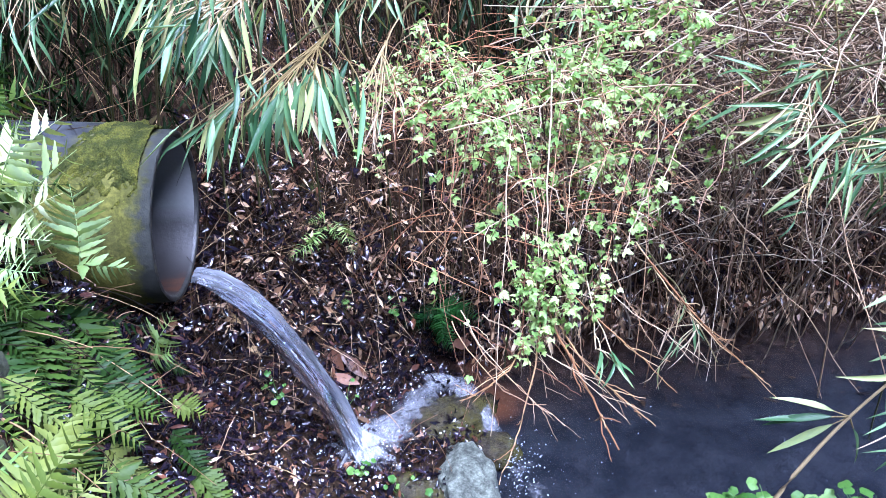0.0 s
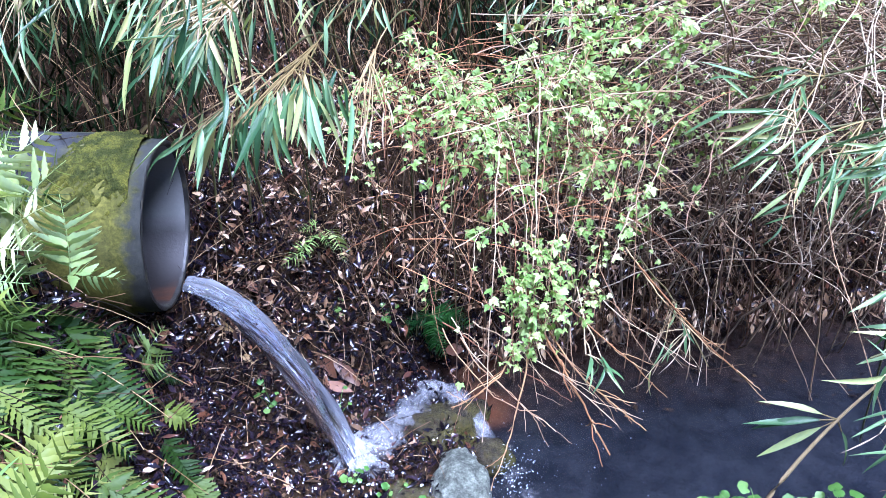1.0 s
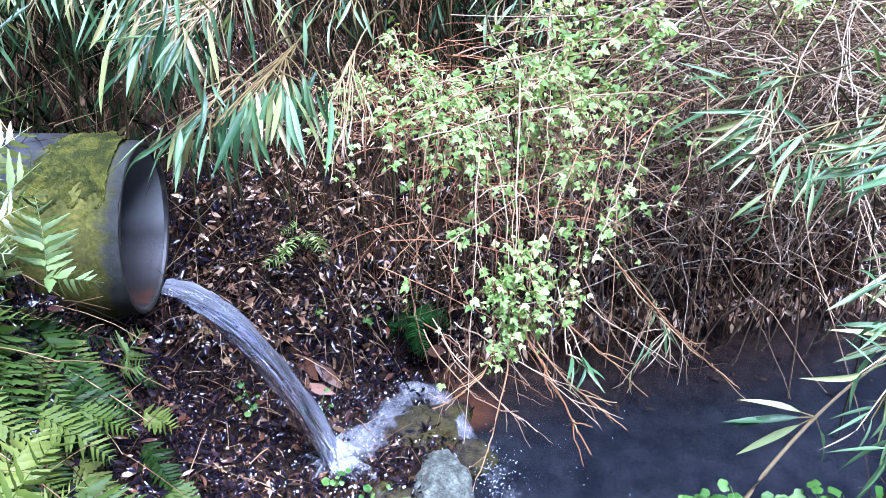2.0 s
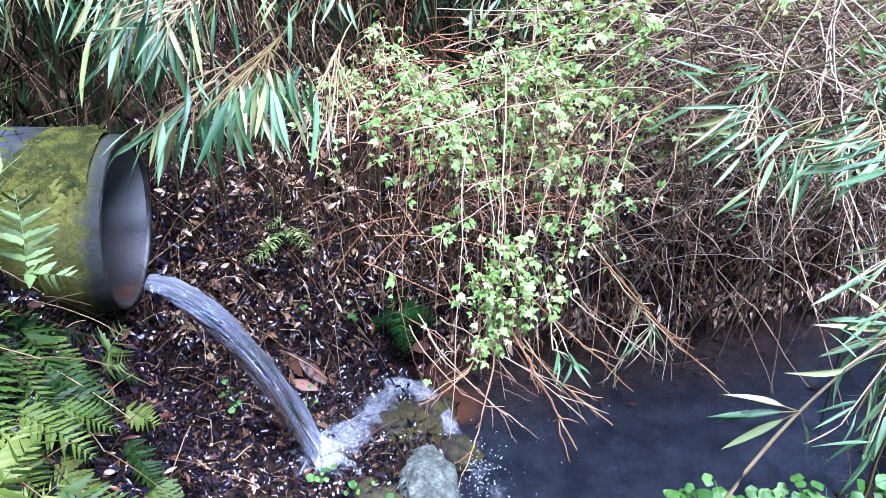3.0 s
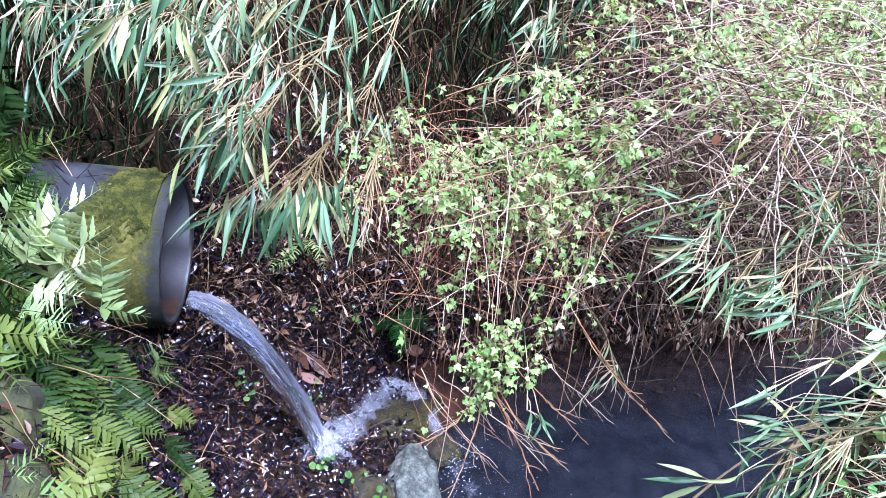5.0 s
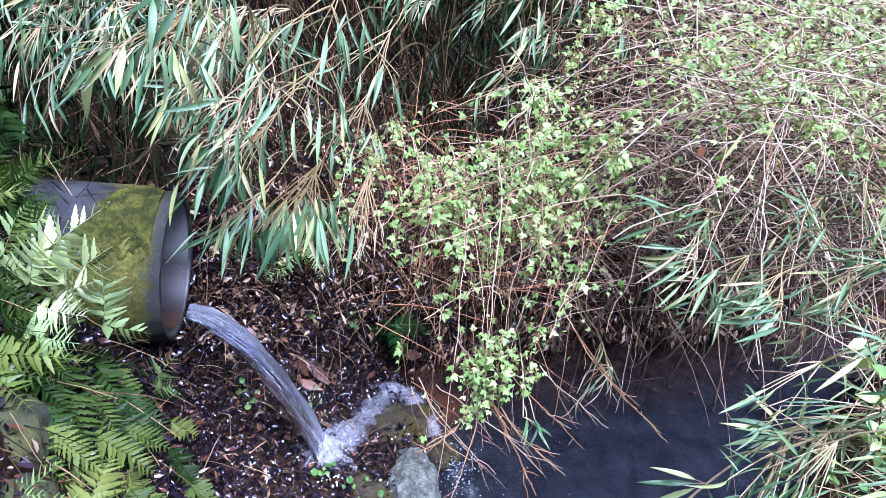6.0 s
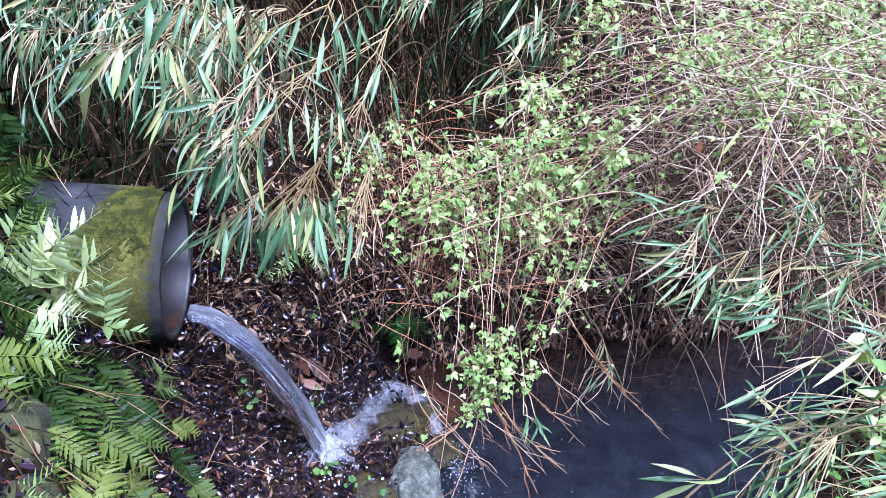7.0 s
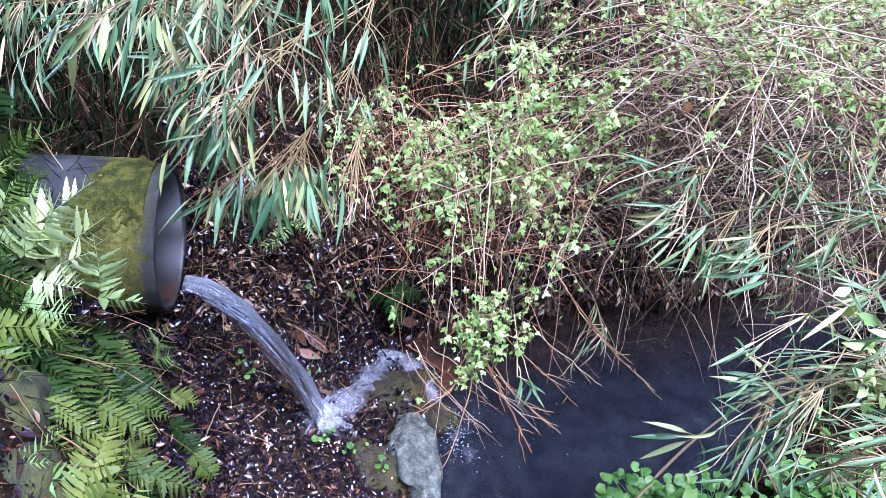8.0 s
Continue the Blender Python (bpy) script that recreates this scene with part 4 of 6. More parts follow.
# one thick culm that leans out from the herbs over the pool, a fan of broad leaves at each of its two nodes
def leaning_sprig(points, nodes):
    ob = thing("bamboo", points[0], "bare leaning bamboo culm with two fans of broad green leaves", "bamboo", "dwarf bamboo")
    path = bezier(points, 30)
    v, f = tubes([path], [np.interp(np.linspace(0, 1, 30), [0, 0.1, 0.3, 0.45, 1], [0.0022, 0.0042, 0.0036, 0.0026, 0.0018])], 8)
    part("culm", mesh_of("culm", v, f, CULM), ob)
    r = np.random.default_rng(71)
    for s, dirs in nodes:
        at = path[int(s * 29)]
        ends = [at + np.array(d) / np.linalg.norm(d) * 0.03 for d in dirs]
        v, f = tubes([bezier([at, (at + e) / 2, e], 5) for e in ends], [np.linspace(0.0018, 0.001, 5)] * len(ends), 4)
        v, f = welded(v, f, [(0, 20 * q) for q in range(1, len(ends))])
        branch = part("branch", mesh_of("branch", v, f, CULM), ob, label="short fan of tan branchlets")
        size = r.uniform(0.10, 0.135, len(dirs))
        place(PALE_BLADES, "leaf", branch, frames_of(ends, dirs, np.tile([0.1, -0.5, 0.9], (len(dirs), 1)), size, size * 0.12, size), (0, 0, 0))


leaning_sprig([(0.55, 1.24, 0.60), (0.66, 1.28, 0.95), (0.80, 1.31, 1.11), (1.06, 1.34, 1.20)],
              [(0.42, [(-1, 0.1, 0.35), (-1, 0, 0.0), (-1, 0.1, -0.15), (-0.7, 0, -0.5), (0.4, 0, -0.8)]),
               (0.72, [(-1, 0.1, 0.35), (-1, 0.1, 0.05), (-0.9, 0, -0.35), (0.1, 0, -1), (-0.5, 0.2, 0.5)])])
# two sprigs that reach down to the water under the brambles
bamboo((0.50, 2.72, h1(0.5, 2.72)), (0.6, 2.3, 0.8), (0.76, 1.95, 0.52), 881, nodes=2, leaf=0.08, start=0.8, dry=0.5, label="small half-dry bamboo sprig over the water")
spray((0.25, 2.6), (0.30, 1.47, 0.95), [(0.32, 1.44, 0.94), (0.34, 1.45, 0.935)], 882, 0.07, fill=(1, 3), kinds=PALE_BLADES, hang=0.15, dry=0.0, label="small green bamboo sprig over the water")


# ---- brambles hanging from the bank ----
def bramble(root, mid, hang, tip, seed, leaves=60, size=0.0225, twig=10, radius=0.0022, from_s=0.3, to_s=1.0, reach=0.10, far=False, label="arching bramble cane with fresh lobed green leaves"):
    r = np.random.default_rng(seed)
    root = np.array(root, float)
    ob = thing("bramble", root, label, "bramble", "brambles")
    path = wobble(bezier([root, mid, hang, tip], 34), 0.016, seed)
    stalks, joints = [], []
    for i in range(twig):
        k = int((from_s + (to_s - from_s) * r.uniform(0, 1)) * 32)
        d = r.normal(0, 1, 3) * (1, 0.8, 0.5) + np.array([0, -0.2, -0.35])
        d *= reach * r.uniform(0.4, 1.3) / np.linalg.norm(d)
        p = wobble(bezier([path[k], path[k] + d * 0.6 + (0, 0, 0.02), path[k] + d + (0, 0, -0.02)], 8), 0.008, seed * 50 + i)
        stalks.append(p)
        joints.append(k)
    v, f = tubes([path], [np.linspace(radius, radius * 0.45, 34)], 6)
    w, g = tubes(stalks, [np.linspace(radius * 0.5, radius * 0.25, 8)] * twig, 4)
    v, f = welded(np.concatenate([v, w]), np.concatenate([f, g + len(v)]), [(6 * k, len(v) + 32 * q) for q, k in enumerate(joints)])
    cane = part("cane", mesh_of("cane", v, f, RED_CANE), ob, label="tan and reddish cane with side shoots")
    mats = []
    for i in range(leaves):
        if stalks and r.uniform() < 0.6:
            p = stalks[r.integers(len(stalks))]
            at = p[r.integers(2, 8)]
        else:
            at = path[int((from_s + (to_s - from_s) * r.uniform(0, 1)) * 33)]
        at = at + r.normal(0, 0.007, 3)
        d = r.normal(0, 0.8, 3) + np.array([0, -0.35, -0.2])
        up = r.normal(0, 0.45, 3) + np.array([0, -0.5, 1.0])
        s = size * r.uniform(0.45, 1.25)
        mats.append(frames_of([at], [d], [up], s, s, s)[0])
    if far:
        v, f = copies(*lobed(seed % 5), np.array(mats))
        tagged(part("leaves", mesh_of("leaves", v, f, FAR_BRAMBLE), ob, label="small fresh green leaves"), kind="stuff")
    else:
        place(LOBES, "leaf", cane, mats, (0, 0, 0))
    return ob


def brambles(count, seed, roots, tips, lift, **kw):
    r = np.random.default_rng(seed)
    for i in range(count):
        x, y = r.uniform(roots[0], roots[1])
        tip = r.uniform(tips[0], tips[1])
        root = np.array((x, y, h1(x, y)))
        top = max(root[2], tip[2]) + r.uniform(*lift)
        bramble(root, (x * 0.8 + tip[0] * 0.2, 0.6 * y + 0.4 * tip[1], top), (x * 0.35 + tip[0] * 0.65, tip[1] + 0.22, top - 0.02), tip, seed * 100 + i, **kw)


# the leafy curtain in the middle
brambles(11, 11, ((0.1, 2.7), (1.0, 3.2)), ((-0.10, 1.6, 1.02), (0.44, 1.85, 1.30)), (0.06, 0.2), leaves=64, twig=9, size=0.025, reach=0.13)
brambles(9, 17, ((0.1, 2.5), (0.9, 2.9)), ((-0.06, 1.65, 1.26), (0.46, 1.9, 1.42)), (0.03, 0.10), leaves=64, twig=9, size=0.025, reach=0.11)
brambles(8, 18, ((0.1, 2.6), (1.2, 3.1)), ((-0.05, 1.6, 1.42), (0.8, 1.85, 1.62)), (0.02, 0.08), leaves=64, twig=9, size=0.025, reach=0.11, far=True)
brambles(8, 12, ((-0.2, 2.6), (0.4, 2.9)), ((-0.2, 1.7, 1.08), (0.1, 1.85, 1.35)), (0.08, 0.2), leaves=40, twig=10, size=0.024, far=True)
brambles(4, 15, ((0.9, 2.3), (1.6, 2.9)), ((-0.12, 1.6, 1.2), (0.3, 1.8, 1.4)), (0.05, 0.15), leaves=60, twig=8, size=0.024, radius=0.003, far=True)
# the long cane that hangs to the water with a leafy end
bramble((0.35, 2.75, h1(0.35, 2.75)), (0.25, 2.2, 1.75), (0.20, 1.62, 1.6), (0.205, 1.47, 0.90), 901, leaves=34, twig=9, radius=0.0026, from_s=0.45, size=0.022)
for k, (x, y, z) in enumerate(((0.17, 1.45, 0.90), (0.20, 1.44, 0.91), (0.25, 1.46, 0.96), (0.20, 1.47, 0.93), (0.23, 1.45, 1.0), (0.30, 1.48, 0.98))):
    bramble((x + 0.3 * (k % 3) - 0.2, 2.3, 1.2), (x + 0.1 * (k % 3), 1.85, 1.4), (x, y + 0.02, 1.28), (x, y, z), 910 + k, radius=0.0014, leaves=52, twig=10, from_s=0.80, reach=0.05, size=0.02)
# pale canes that hang almost bare beside it
for k, (x, y, z) in enumerate(((0.40, 1.5, 0.88), (0.03, 1.62, 0.96), (0.12, 1.40, 0.78))):
    bramble((x + 0.2, 2.6, h1(x + 0.2, 2.6)), (x + 0.08, 2.1, 1.6), (x, y + 0.04, 1.5), (x, y, z), 930 + k, leaves=8, twig=4, from_s=0.5, size=0.026, radius=0.0016, label="pale bare bramble cane hanging over the pool")
# sparse canes above and to the side
brambles(16, 13, ((0.4, 2.7), (1.8, 3.3)), ((0.35, 1.5, 1.45), (1.2, 1.9, 1.75)), (0.02, 0.12), leaves=44, twig=10, size=0.022, far=True)
brambles(9, 16, ((0.9, 2.6), (2.2, 3.3)), ((0.6, 1.6, 1.5), (1.6, 2.3, 1.8)), (0.02, 0.1), leaves=46, twig=8, size=0.0225, far=True)
brambles(4, 14, ((0.3, 2.9), (0.7, 3.3)), ((0.25, 1.8, 1.45), (0.6, 2.1, 1.8)), (0.02, 0.15), leaves=50, twig=9, size=0.022, far=True)

brambles(9, 19, ((1.0, 3.0), (2.4, 3.8)), ((0.8, 2.2, 1.5), (2.2, 2.9, 1.95)), (0.02, 0.1), leaves=34, twig=8, size=0.03, far=True)

# bare reddish twigs that dangle over the pool
DANGLE = thing("bare_twigs", (0.3, 1.6, 1.0), "bare tan and reddish bramble twigs dangling over the water", "twigs")
r = np.random.default_rng(33)
for i in range(15):
    x = 0.10 + 0.42 * r.uniform(0, 1) ** 1.4
    y = 1.38 + 0.5 * max(0, x - 0.35) + r.uniform(-0.03, 0.14)
    a = np.array((x - r.uniform(0.0, 0.12), y + 0.16, r.uniform(0.92, 1.1)))
    b = np.array((x + r.uniform(-0.06, 0.16), y, r.uniform(0.80, 0.95) - 0.1 * max(0, x - 0.3)))
    p = wobble(bezier([a, (a + b) / 2 + r.normal(0, 0.03, 3), b], 14), 0.009, 400 + i)
    rad = r.uniform(0.0006, 0.0016)
    ps, rs = [p], [np.linspace(rad, rad * 0.5, 14)]
    for j in range(r.integers(1, 5)):
        k = r.integers(5, 13)
        d = r.normal(0, 0.025, 3) + (b - a) * r.uniform(0.1, 0.3)
        ps.append(wobble(np.linspace(p[k], p[k] + d, 14), 0.003, 900 + 7 * i + j))
        rs.append(np.linspace(rad * 0.55, rad * 0.3, 14))
    v, f = tubes(ps, rs, 5)
    part("twig", mesh_of("twig", v, f, RED_CANE), DANGLE)


TAN_TWIG = stem_material("tan_twig", [(0.0, (0.16, 0.075, 0.03)), (0.6, (0.30, 0.18, 0.08)), (1.0, (0.46, 0.33, 0.17))], 0.55, False)


def forked_twig(points, seed, radius, forks, label):
    """A stiff tan twig with short forks, standing out from the brambles."""
    r = np.random.default_rng(seed)
    ob = thing("forked_twig", points[0], label, "twig", "forked twigs")
    p = wobble(bezier(points, 20), 0.006, seed)
    v, f = tubes([p], [np.linspace(radius, radius * 0.5, 20)], 6)
    part("stem", mesh_of("stem", v, f, TAN_TWIG), ob)
    for q in range(forks):
        k = r.integers(6, 18)
        d = (p[k + 1] - p[k]) / np.linalg.norm(p[k + 1] - p[k]) + r.normal(0, 0.55, 3)
        w = wobble(np.linspace(p[k], p[k] + d * r.uniform(0.02, 0.06), 9), 0.004, seed * 13 + q)
        v, f = tubes([w], [np.linspace(radius * 0.55, radius * 0.3, 9)], 5)
        part("fork", mesh_of("fork", v, f, TAN_TWIG), ob)


TWIGGY = "stiff forked tan twig hanging out over the water"
forked_twig([(0.20, 1.52, 1.05), (0.24, 1.46, 0.96), (0.30, 1.40, 0.88), (0.354, 1.352, 0.795)], 951, 0.0030, 7, TWIGGY)
forked_twig([(0.22, 1.50, 1.02), (0.27, 1.45, 0.93), (0.35, 1.42, 0.86), (0.43, 1.40, 0.81)], 952, 0.0020, 6, TWIGGY)
forked_twig([(0.26, 1.55, 1.02), (0.34, 1.50, 0.95), (0.42, 1.47, 0.90), (0.48, 1.46, 0.84)], 953, 0.0016, 5, TWIGGY)
forked_twig([(0.50, 1.85, 0.90), (0.58, 1.76, 0.83), (0.68, 1.70, 0.74), (0.754, 1.683, 0.689)], 954, 0.0028, 7, "yellowed forked bamboo twig pointing over the pool")
forked_twig([(0.48, 1.9, 0.92), (0.56, 1.78, 0.84), (0.62, 1.74, 0.77), (0.70, 1.72, 0.72)], 955, 0.0020, 6, "yellowed forked bamboo twig pointing over the pool")
forked_twig([(0.20, 1.50, 0.98), (0.16, 1.44, 0.90), (0.10, 1.42, 0.86), (0.06, 1.42, 0.85)], 956, 0.0018, 5, TWIGGY)
forked_twig([(0.205, 1.47, 1.0), (0.20, 1.40, 0.88), (0.165, 1.37, 0.78), (0.136, 1.34, 0.714)], 957, 0.0019, 3, "long thin pale cane reaching down to the water")


# ---- thick dead canes with a few forks, arching over the bank ----
def dead_cane(a, b, seed, radius, rise, forks=4):
    r = np.random.default_rng(seed)
    a, b = np.array(a, float), np.array(b, float)
    ob = thing("dead_cane", a, "thick pale bare cane arching through the brambles", "cane", "dead canes")
    p = wobble(bezier([a, (a + b) / 2 + (0, 0, rise), b], 26), 0.05, seed)
    v, f = tubes([p], [np.linspace(radius, radius * 0.55, 26)], 7)
    part("cane", mesh_of("cane", v, f, PALE_CANE), ob)
    for q in range(forks):
        k = r.integers(6, 23)
        d = (p[k + 1] - p[k]) / np.linalg.norm(p[k + 1] - p[k]) + r.normal(0, 0.6, 3) + np.array([0, -0.1, -0.2])
        ln = r.uniform(0.12, 0.4)
        w = wobble(bezier([p[k], p[k] + d * ln * 0.5, p[k] + d * ln + (0, 0, -0.06)], 14), 0.025, seed * 9 + q)
        v, f = tubes([w], [np.linspace(radius * 0.5, radius * 0.22, 14)], 5)
        part("side_shoot", mesh_of("side_shoot", v, f, PALE_CANE), ob)


PALE_CANE = stem_material("pale_cane", [(0.0, (0.20, 0.12, 0.075)), (0.5, (0.38, 0.28, 0.18)), (1.0, (0.60, 0.52, 0.38))], 0.6, False)
r = np.random.default_rng(61)
for i in range(30):
    x, y = r.uniform(0.5, 2.2), r.uniform(2.75, 3.2)
    a = (x, y, h1(x, y) + 0.02)
    b = (x + r.uniform(-0.9, 0.5), r.uniform(1.6, 1.95), r.uniform(1.38, 1.72))
    dead_cane(a, b, 620 + i, r.uniform(0.0026, 0.0046), r.uniform(0.35, 0.6))


# ---- tangles of dead stems ----
def tangle(name, count, seed, lo, hi, length, droop, mat, label, radius=(0.0008, 0.0018), lean=(0, 0, 0), points=9, ground=False, wob=0.03, lowest=-9.0):
    r = np.random.default_rng(seed)
    a = r.uniform(lo, hi, (count, 3))
    if ground:
        low = height(a[:, 0], a[:, 1])
        a[:, 2] += low
        a = a[low > 0.05]
        count = len(a)
    d = r.normal(0, 1, (count, 3)) * (1, 0.7, 0.6) + np.array(lean)
    if not ground and lean[2] > -1:
        d[:, 2] = np.maximum(d[:, 2], -0.25)
    d /= np.linalg.norm(d, axis=1, keepdims=True)
    ln = r.uniform(*length, count)
    t = np.linspace(0, 1, points)
    p = a[:, None] + d[:, None] * (t[None] * ln[:, None])[..., None]
    p[..., 2] -= droop * (t[None] ** 2) * ln[:, None] * r.uniform(0.2, 1.2, count)[:, None]
    p += (r.normal(0, 1, (count, points, 3)).cumsum(1)) * (wob * ln / points**0.5 / 2)[:, None, None]
    rad = r.uniform(*radius, count)[:, None] * np.linspace(1, 0.5, points)[None]
    keep = p[:, :, 2].min(1) > lowest
    p, rad = p[keep], rad[keep]
    v, f = tubes(p, rad, 3)
    return solo(name, mesh_of(name, v, f, mat), label, "dead stems", kind="stuff")


tangle("dead_thatch", 7500, 21, (-0.75, 2.35, -0.02), (2.0, 3.4, 0.12), (0.07, 0.22), 0.7, THATCH, "brown dead grass and stems matted over the bank", (0.0008, 0.002), (0, -0.4, 0.1), ground=True)
tangle("dry_stalks", 1500, 22, (-1.7, 2.55, 0.0), (0.5, 3.6, 0.1), (0.3, 0.7), 0.12, STRAW, "upright dry bamboo stalks in the shade of the bank", (0.0008, 0.002), (0, -0.25, 2.2), ground=True, wob=0.05)
tangle("pipe_twigs", 60, 30, (-1.25, 1.9, 1.135), (-0.85, 2.12, 1.15), (0.05, 0.16), 0.1, STRAW, "dead twigs and straw lying on top of the pipe", (0.0008, 0.0018), (0, 0, 0.1))
tangle("litter_twigs", 650, 28, (-1.0, 1.6, 0.0), (0.3, 2.7, 0.04), (0.05, 0.22), 0.3, THATCH, "thin dead twigs strewn over the wet leaves", (0.0008, 0.002), (0, -0.1, 0.1), ground=True)
tangle("bank_top_thatch", 6000, 29, (0.7, 2.7, 0.0), (3.4, 5.2, 0.3), (0.2, 0.6), 0.6, GREY_TWIG, "bleached dead stems covering the top of the bank", (0.0009, 0.0025), (0, -0.3, 0.5), ground=True)
tangle("grey_tangle", 750, 23, (0.7, 1.95, 1.1), (2.2, 2.9, 1.55), (0.2, 0.75), 0.25, GREY_TWIG, "grey-brown tangle of bare bramble stems", (0.0007, 0.0024), (-0.3, -0.4, 0.1), lowest=1.02)
tangle("red_tangle", 190, 24, (-0.1, 1.75, 0.95), (0.5, 2.5, 1.3), (0.10, 0.32), 0.4, stem_material("red_stem", [(0.0, (0.16, 0.065, 0.03)), (0.6, (0.36, 0.17, 0.075)), (1.0, (0.48, 0.30, 0.15))]), "reddish dead stems hanging in the brambles", (0.0007, 0.0018), (0, -0.1, 0.1))
tangle("hanging_stems", 26, 25, (0.0, 1.6, 1.15), (0.45, 2.0, 1.45), (0.15, 0.35), 0.2, GREY_TWIG, "pale stems hanging down in front of the bank", (0.0008, 0.0018), (0, 0.05, -2.4), wob=0.05)
tangle("pool_edge_stems", 220, 26, (0.25, 2.5, 0.0), (2.0, 3.3, 0.12), (0.05, 0.13), 0.9, THATCH, "dead stems trailing towards the water", (0.0008, 0.0019), (0, -0.8, 0.0), ground=True)
tangle("tan_stems", 900, 61, (0.35, 2.35, 0.05), (2.1, 2.95, 0.35), (0.12, 0.5), 0.35, BLEACHED, "crossing tan and grey dead stems on the face of the bank", (0.0009, 0.0022), (-0.2, -0.5, 0.2), ground=True, wob=0.07)
tangle("litter_straws", 260, 62, (-0.85, 1.9, 0.008), (0.3, 2.75, 0.04), (0.03, 0.10), 0.2, TAN_TWIG, "tan straws lying over the wet dead leaves", (0.001, 0.0028), (0, -0.1, 0.1), ground=True)
tangle("arching_stems", 420, 63, (0.62, 2.2, 0.6), (2.3, 2.7, 1.2), (0.12, 0.45), 0.35, BLEACHED, "tan bare stems arching down over the bank", (0.0009, 0.0023), (-0.25, -0.2, 0.0), wob=0.1, lowest=0.3)
tangle("right_bank_stems", 900, 27, (1.2, 0.8, 0.0), (2.4, 2.4, 0.15), (0.12, 0.35), 0.5, GREY_TWIG, "bare grey stems under the leaning bamboo", (0.0008, 0.002), (-0.1, 0.1, 0.5), ground=True)


def thicket(name, count, seed, lo, hi, size, mat, label, ground=True):
    """Hanging narrow leaves, dense and deep, as far up as the stand goes."""
    r = np.random.default_rng(seed)
    at = r.uniform(lo, hi, (count, 3))
    at[:, 2] = height(at[:, 0], at[:, 1]) + at[:, 2]
    mid, half = (np.array(lo) + hi)[:2] / 2, (np.array(hi) - lo)[:2] / 2
    q = np.abs((at[:, :2] - mid) / half)
    at = at[(q**4).sum(1) ** 0.25 < 1 - 0.12 * (1 + ripple(at[:, 0], at[:, 1], 5.0, seed))]
    count = len(at)
    s = size * r.uniform(0.5, 1.2, count)
    d = r.normal(0, 0.45, (count, 3)) + np.array([0, -0.15, -0.9])
    m = frames_of(at, d, r.normal(0, 0.6, (count, 3)) + np.array([0, -1, 0.3]), s, s * r.uniform(0.05, 0.12, count), s)
    v, f = copies(*blade(4, 0.3, 0.6, 0.4, 0.3), m)
    return solo(name, mesh_of(name, v, f, mat), label, "thicket", kind="stuff")


# leaf colours far below the bamboo's: the stand's deep shade is in them
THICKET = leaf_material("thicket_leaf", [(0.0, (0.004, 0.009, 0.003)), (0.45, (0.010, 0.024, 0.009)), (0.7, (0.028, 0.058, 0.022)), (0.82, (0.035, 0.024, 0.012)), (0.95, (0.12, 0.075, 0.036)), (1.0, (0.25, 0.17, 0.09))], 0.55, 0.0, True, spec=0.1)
thicket("bamboo_thicket", 16000, 51, (-2.4, 2.9, 0.0), (1.1, 4.4, 1.9), 0.16, THICKET, "green and dead bamboo leaves on the bank, coloured dark for shade")
thicket("bamboo_thicket", 5000, 54, (-2.4, 2.3, 0.0), (-0.72, 3.2, 0.75), 0.13, HOLLOW_SHADE, "hollow behind the pipe, its bamboo leaves blackened to stand for shade")
thicket("bamboo_thicket", 9000, 52, (-2.6, 3.6, 0.9), (3.4, 5.4, 2.4), 0.18, THICKET, "tall bamboo foliage behind the bank, shade in its leaf colour")
tangle("hollow_stalks", 160, 57, (-1.7, 2.32, 0.0), (-0.55, 2.8, 0.3), (0.2, 0.7), 0.15, STRAW, "dry stalks and twigs standing in the hollow", (0.0009, 0.0022), (0, -0.2, 1.5), ground=True, wob=0.05)
tangle("thicket_stalks", 900, 53, (-2.2, 2.9, 0.0), (1.2, 4.2, 0.2), (0.8, 1.9), 0.05, STRAW, "upright brown and olive bamboo stalks in deep shade", (0.0012, 0.003), (0, -0.15, 4.0), ground=True, wob=0.03)


tangle("bleached_stems", 560, 55, (0.75, 1.95, 1.35), (2.4, 2.9, 1.66), (0.25, 0.9), 0.15, BLEACHED, "bleached bare bramble stems on top of the tangle", (0.0009, 0.0026), (-0.5, -0.5, 0.0), wob=0.06)


def leaf_cloud(name, count, seed, lo, hi, size, label):
    """Small lobed leaves in loose clusters."""
    r = np.random.default_rng(seed)
    hub = r.uniform(lo, hi, (count // 14, 3))
    at = hub[r.integers(0, len(hub), count)] + r.normal(0, 0.05, (count, 3)) * (1.3, 1, 0.5)
    s = size * r.uniform(0.5, 1.2, count)
    d = r.normal(0, 0.8, (count, 3)) + np.array([0, -0.35, -0.2])
    m = frames_of(at, d, r.normal(0, 0.45, (count, 3)) + np.array([0, -0.5, 1.0]), s, s, s)
    v, f = copies(*lobed(3), m)
    return solo(name, mesh_of(name, v, f, CLOUD), label, "bramble leaves", kind="stuff")


CLOUD = leaf_material("far_bramble_leaf", [(0.0, (0.12, 0.20, 0.06)), (0.6, (0.26, 0.34, 0.13)), (1.0, (0.46, 0.50, 0.26))], 0.5, 0.35, True, spec=0.3)
leaf_cloud("bramble_leaves", 2800, 56, (0.78, 2.0, 1.4), (2.3, 2.9, 1.72), 0.03, "loose pale green bramble leaves over the tangle")


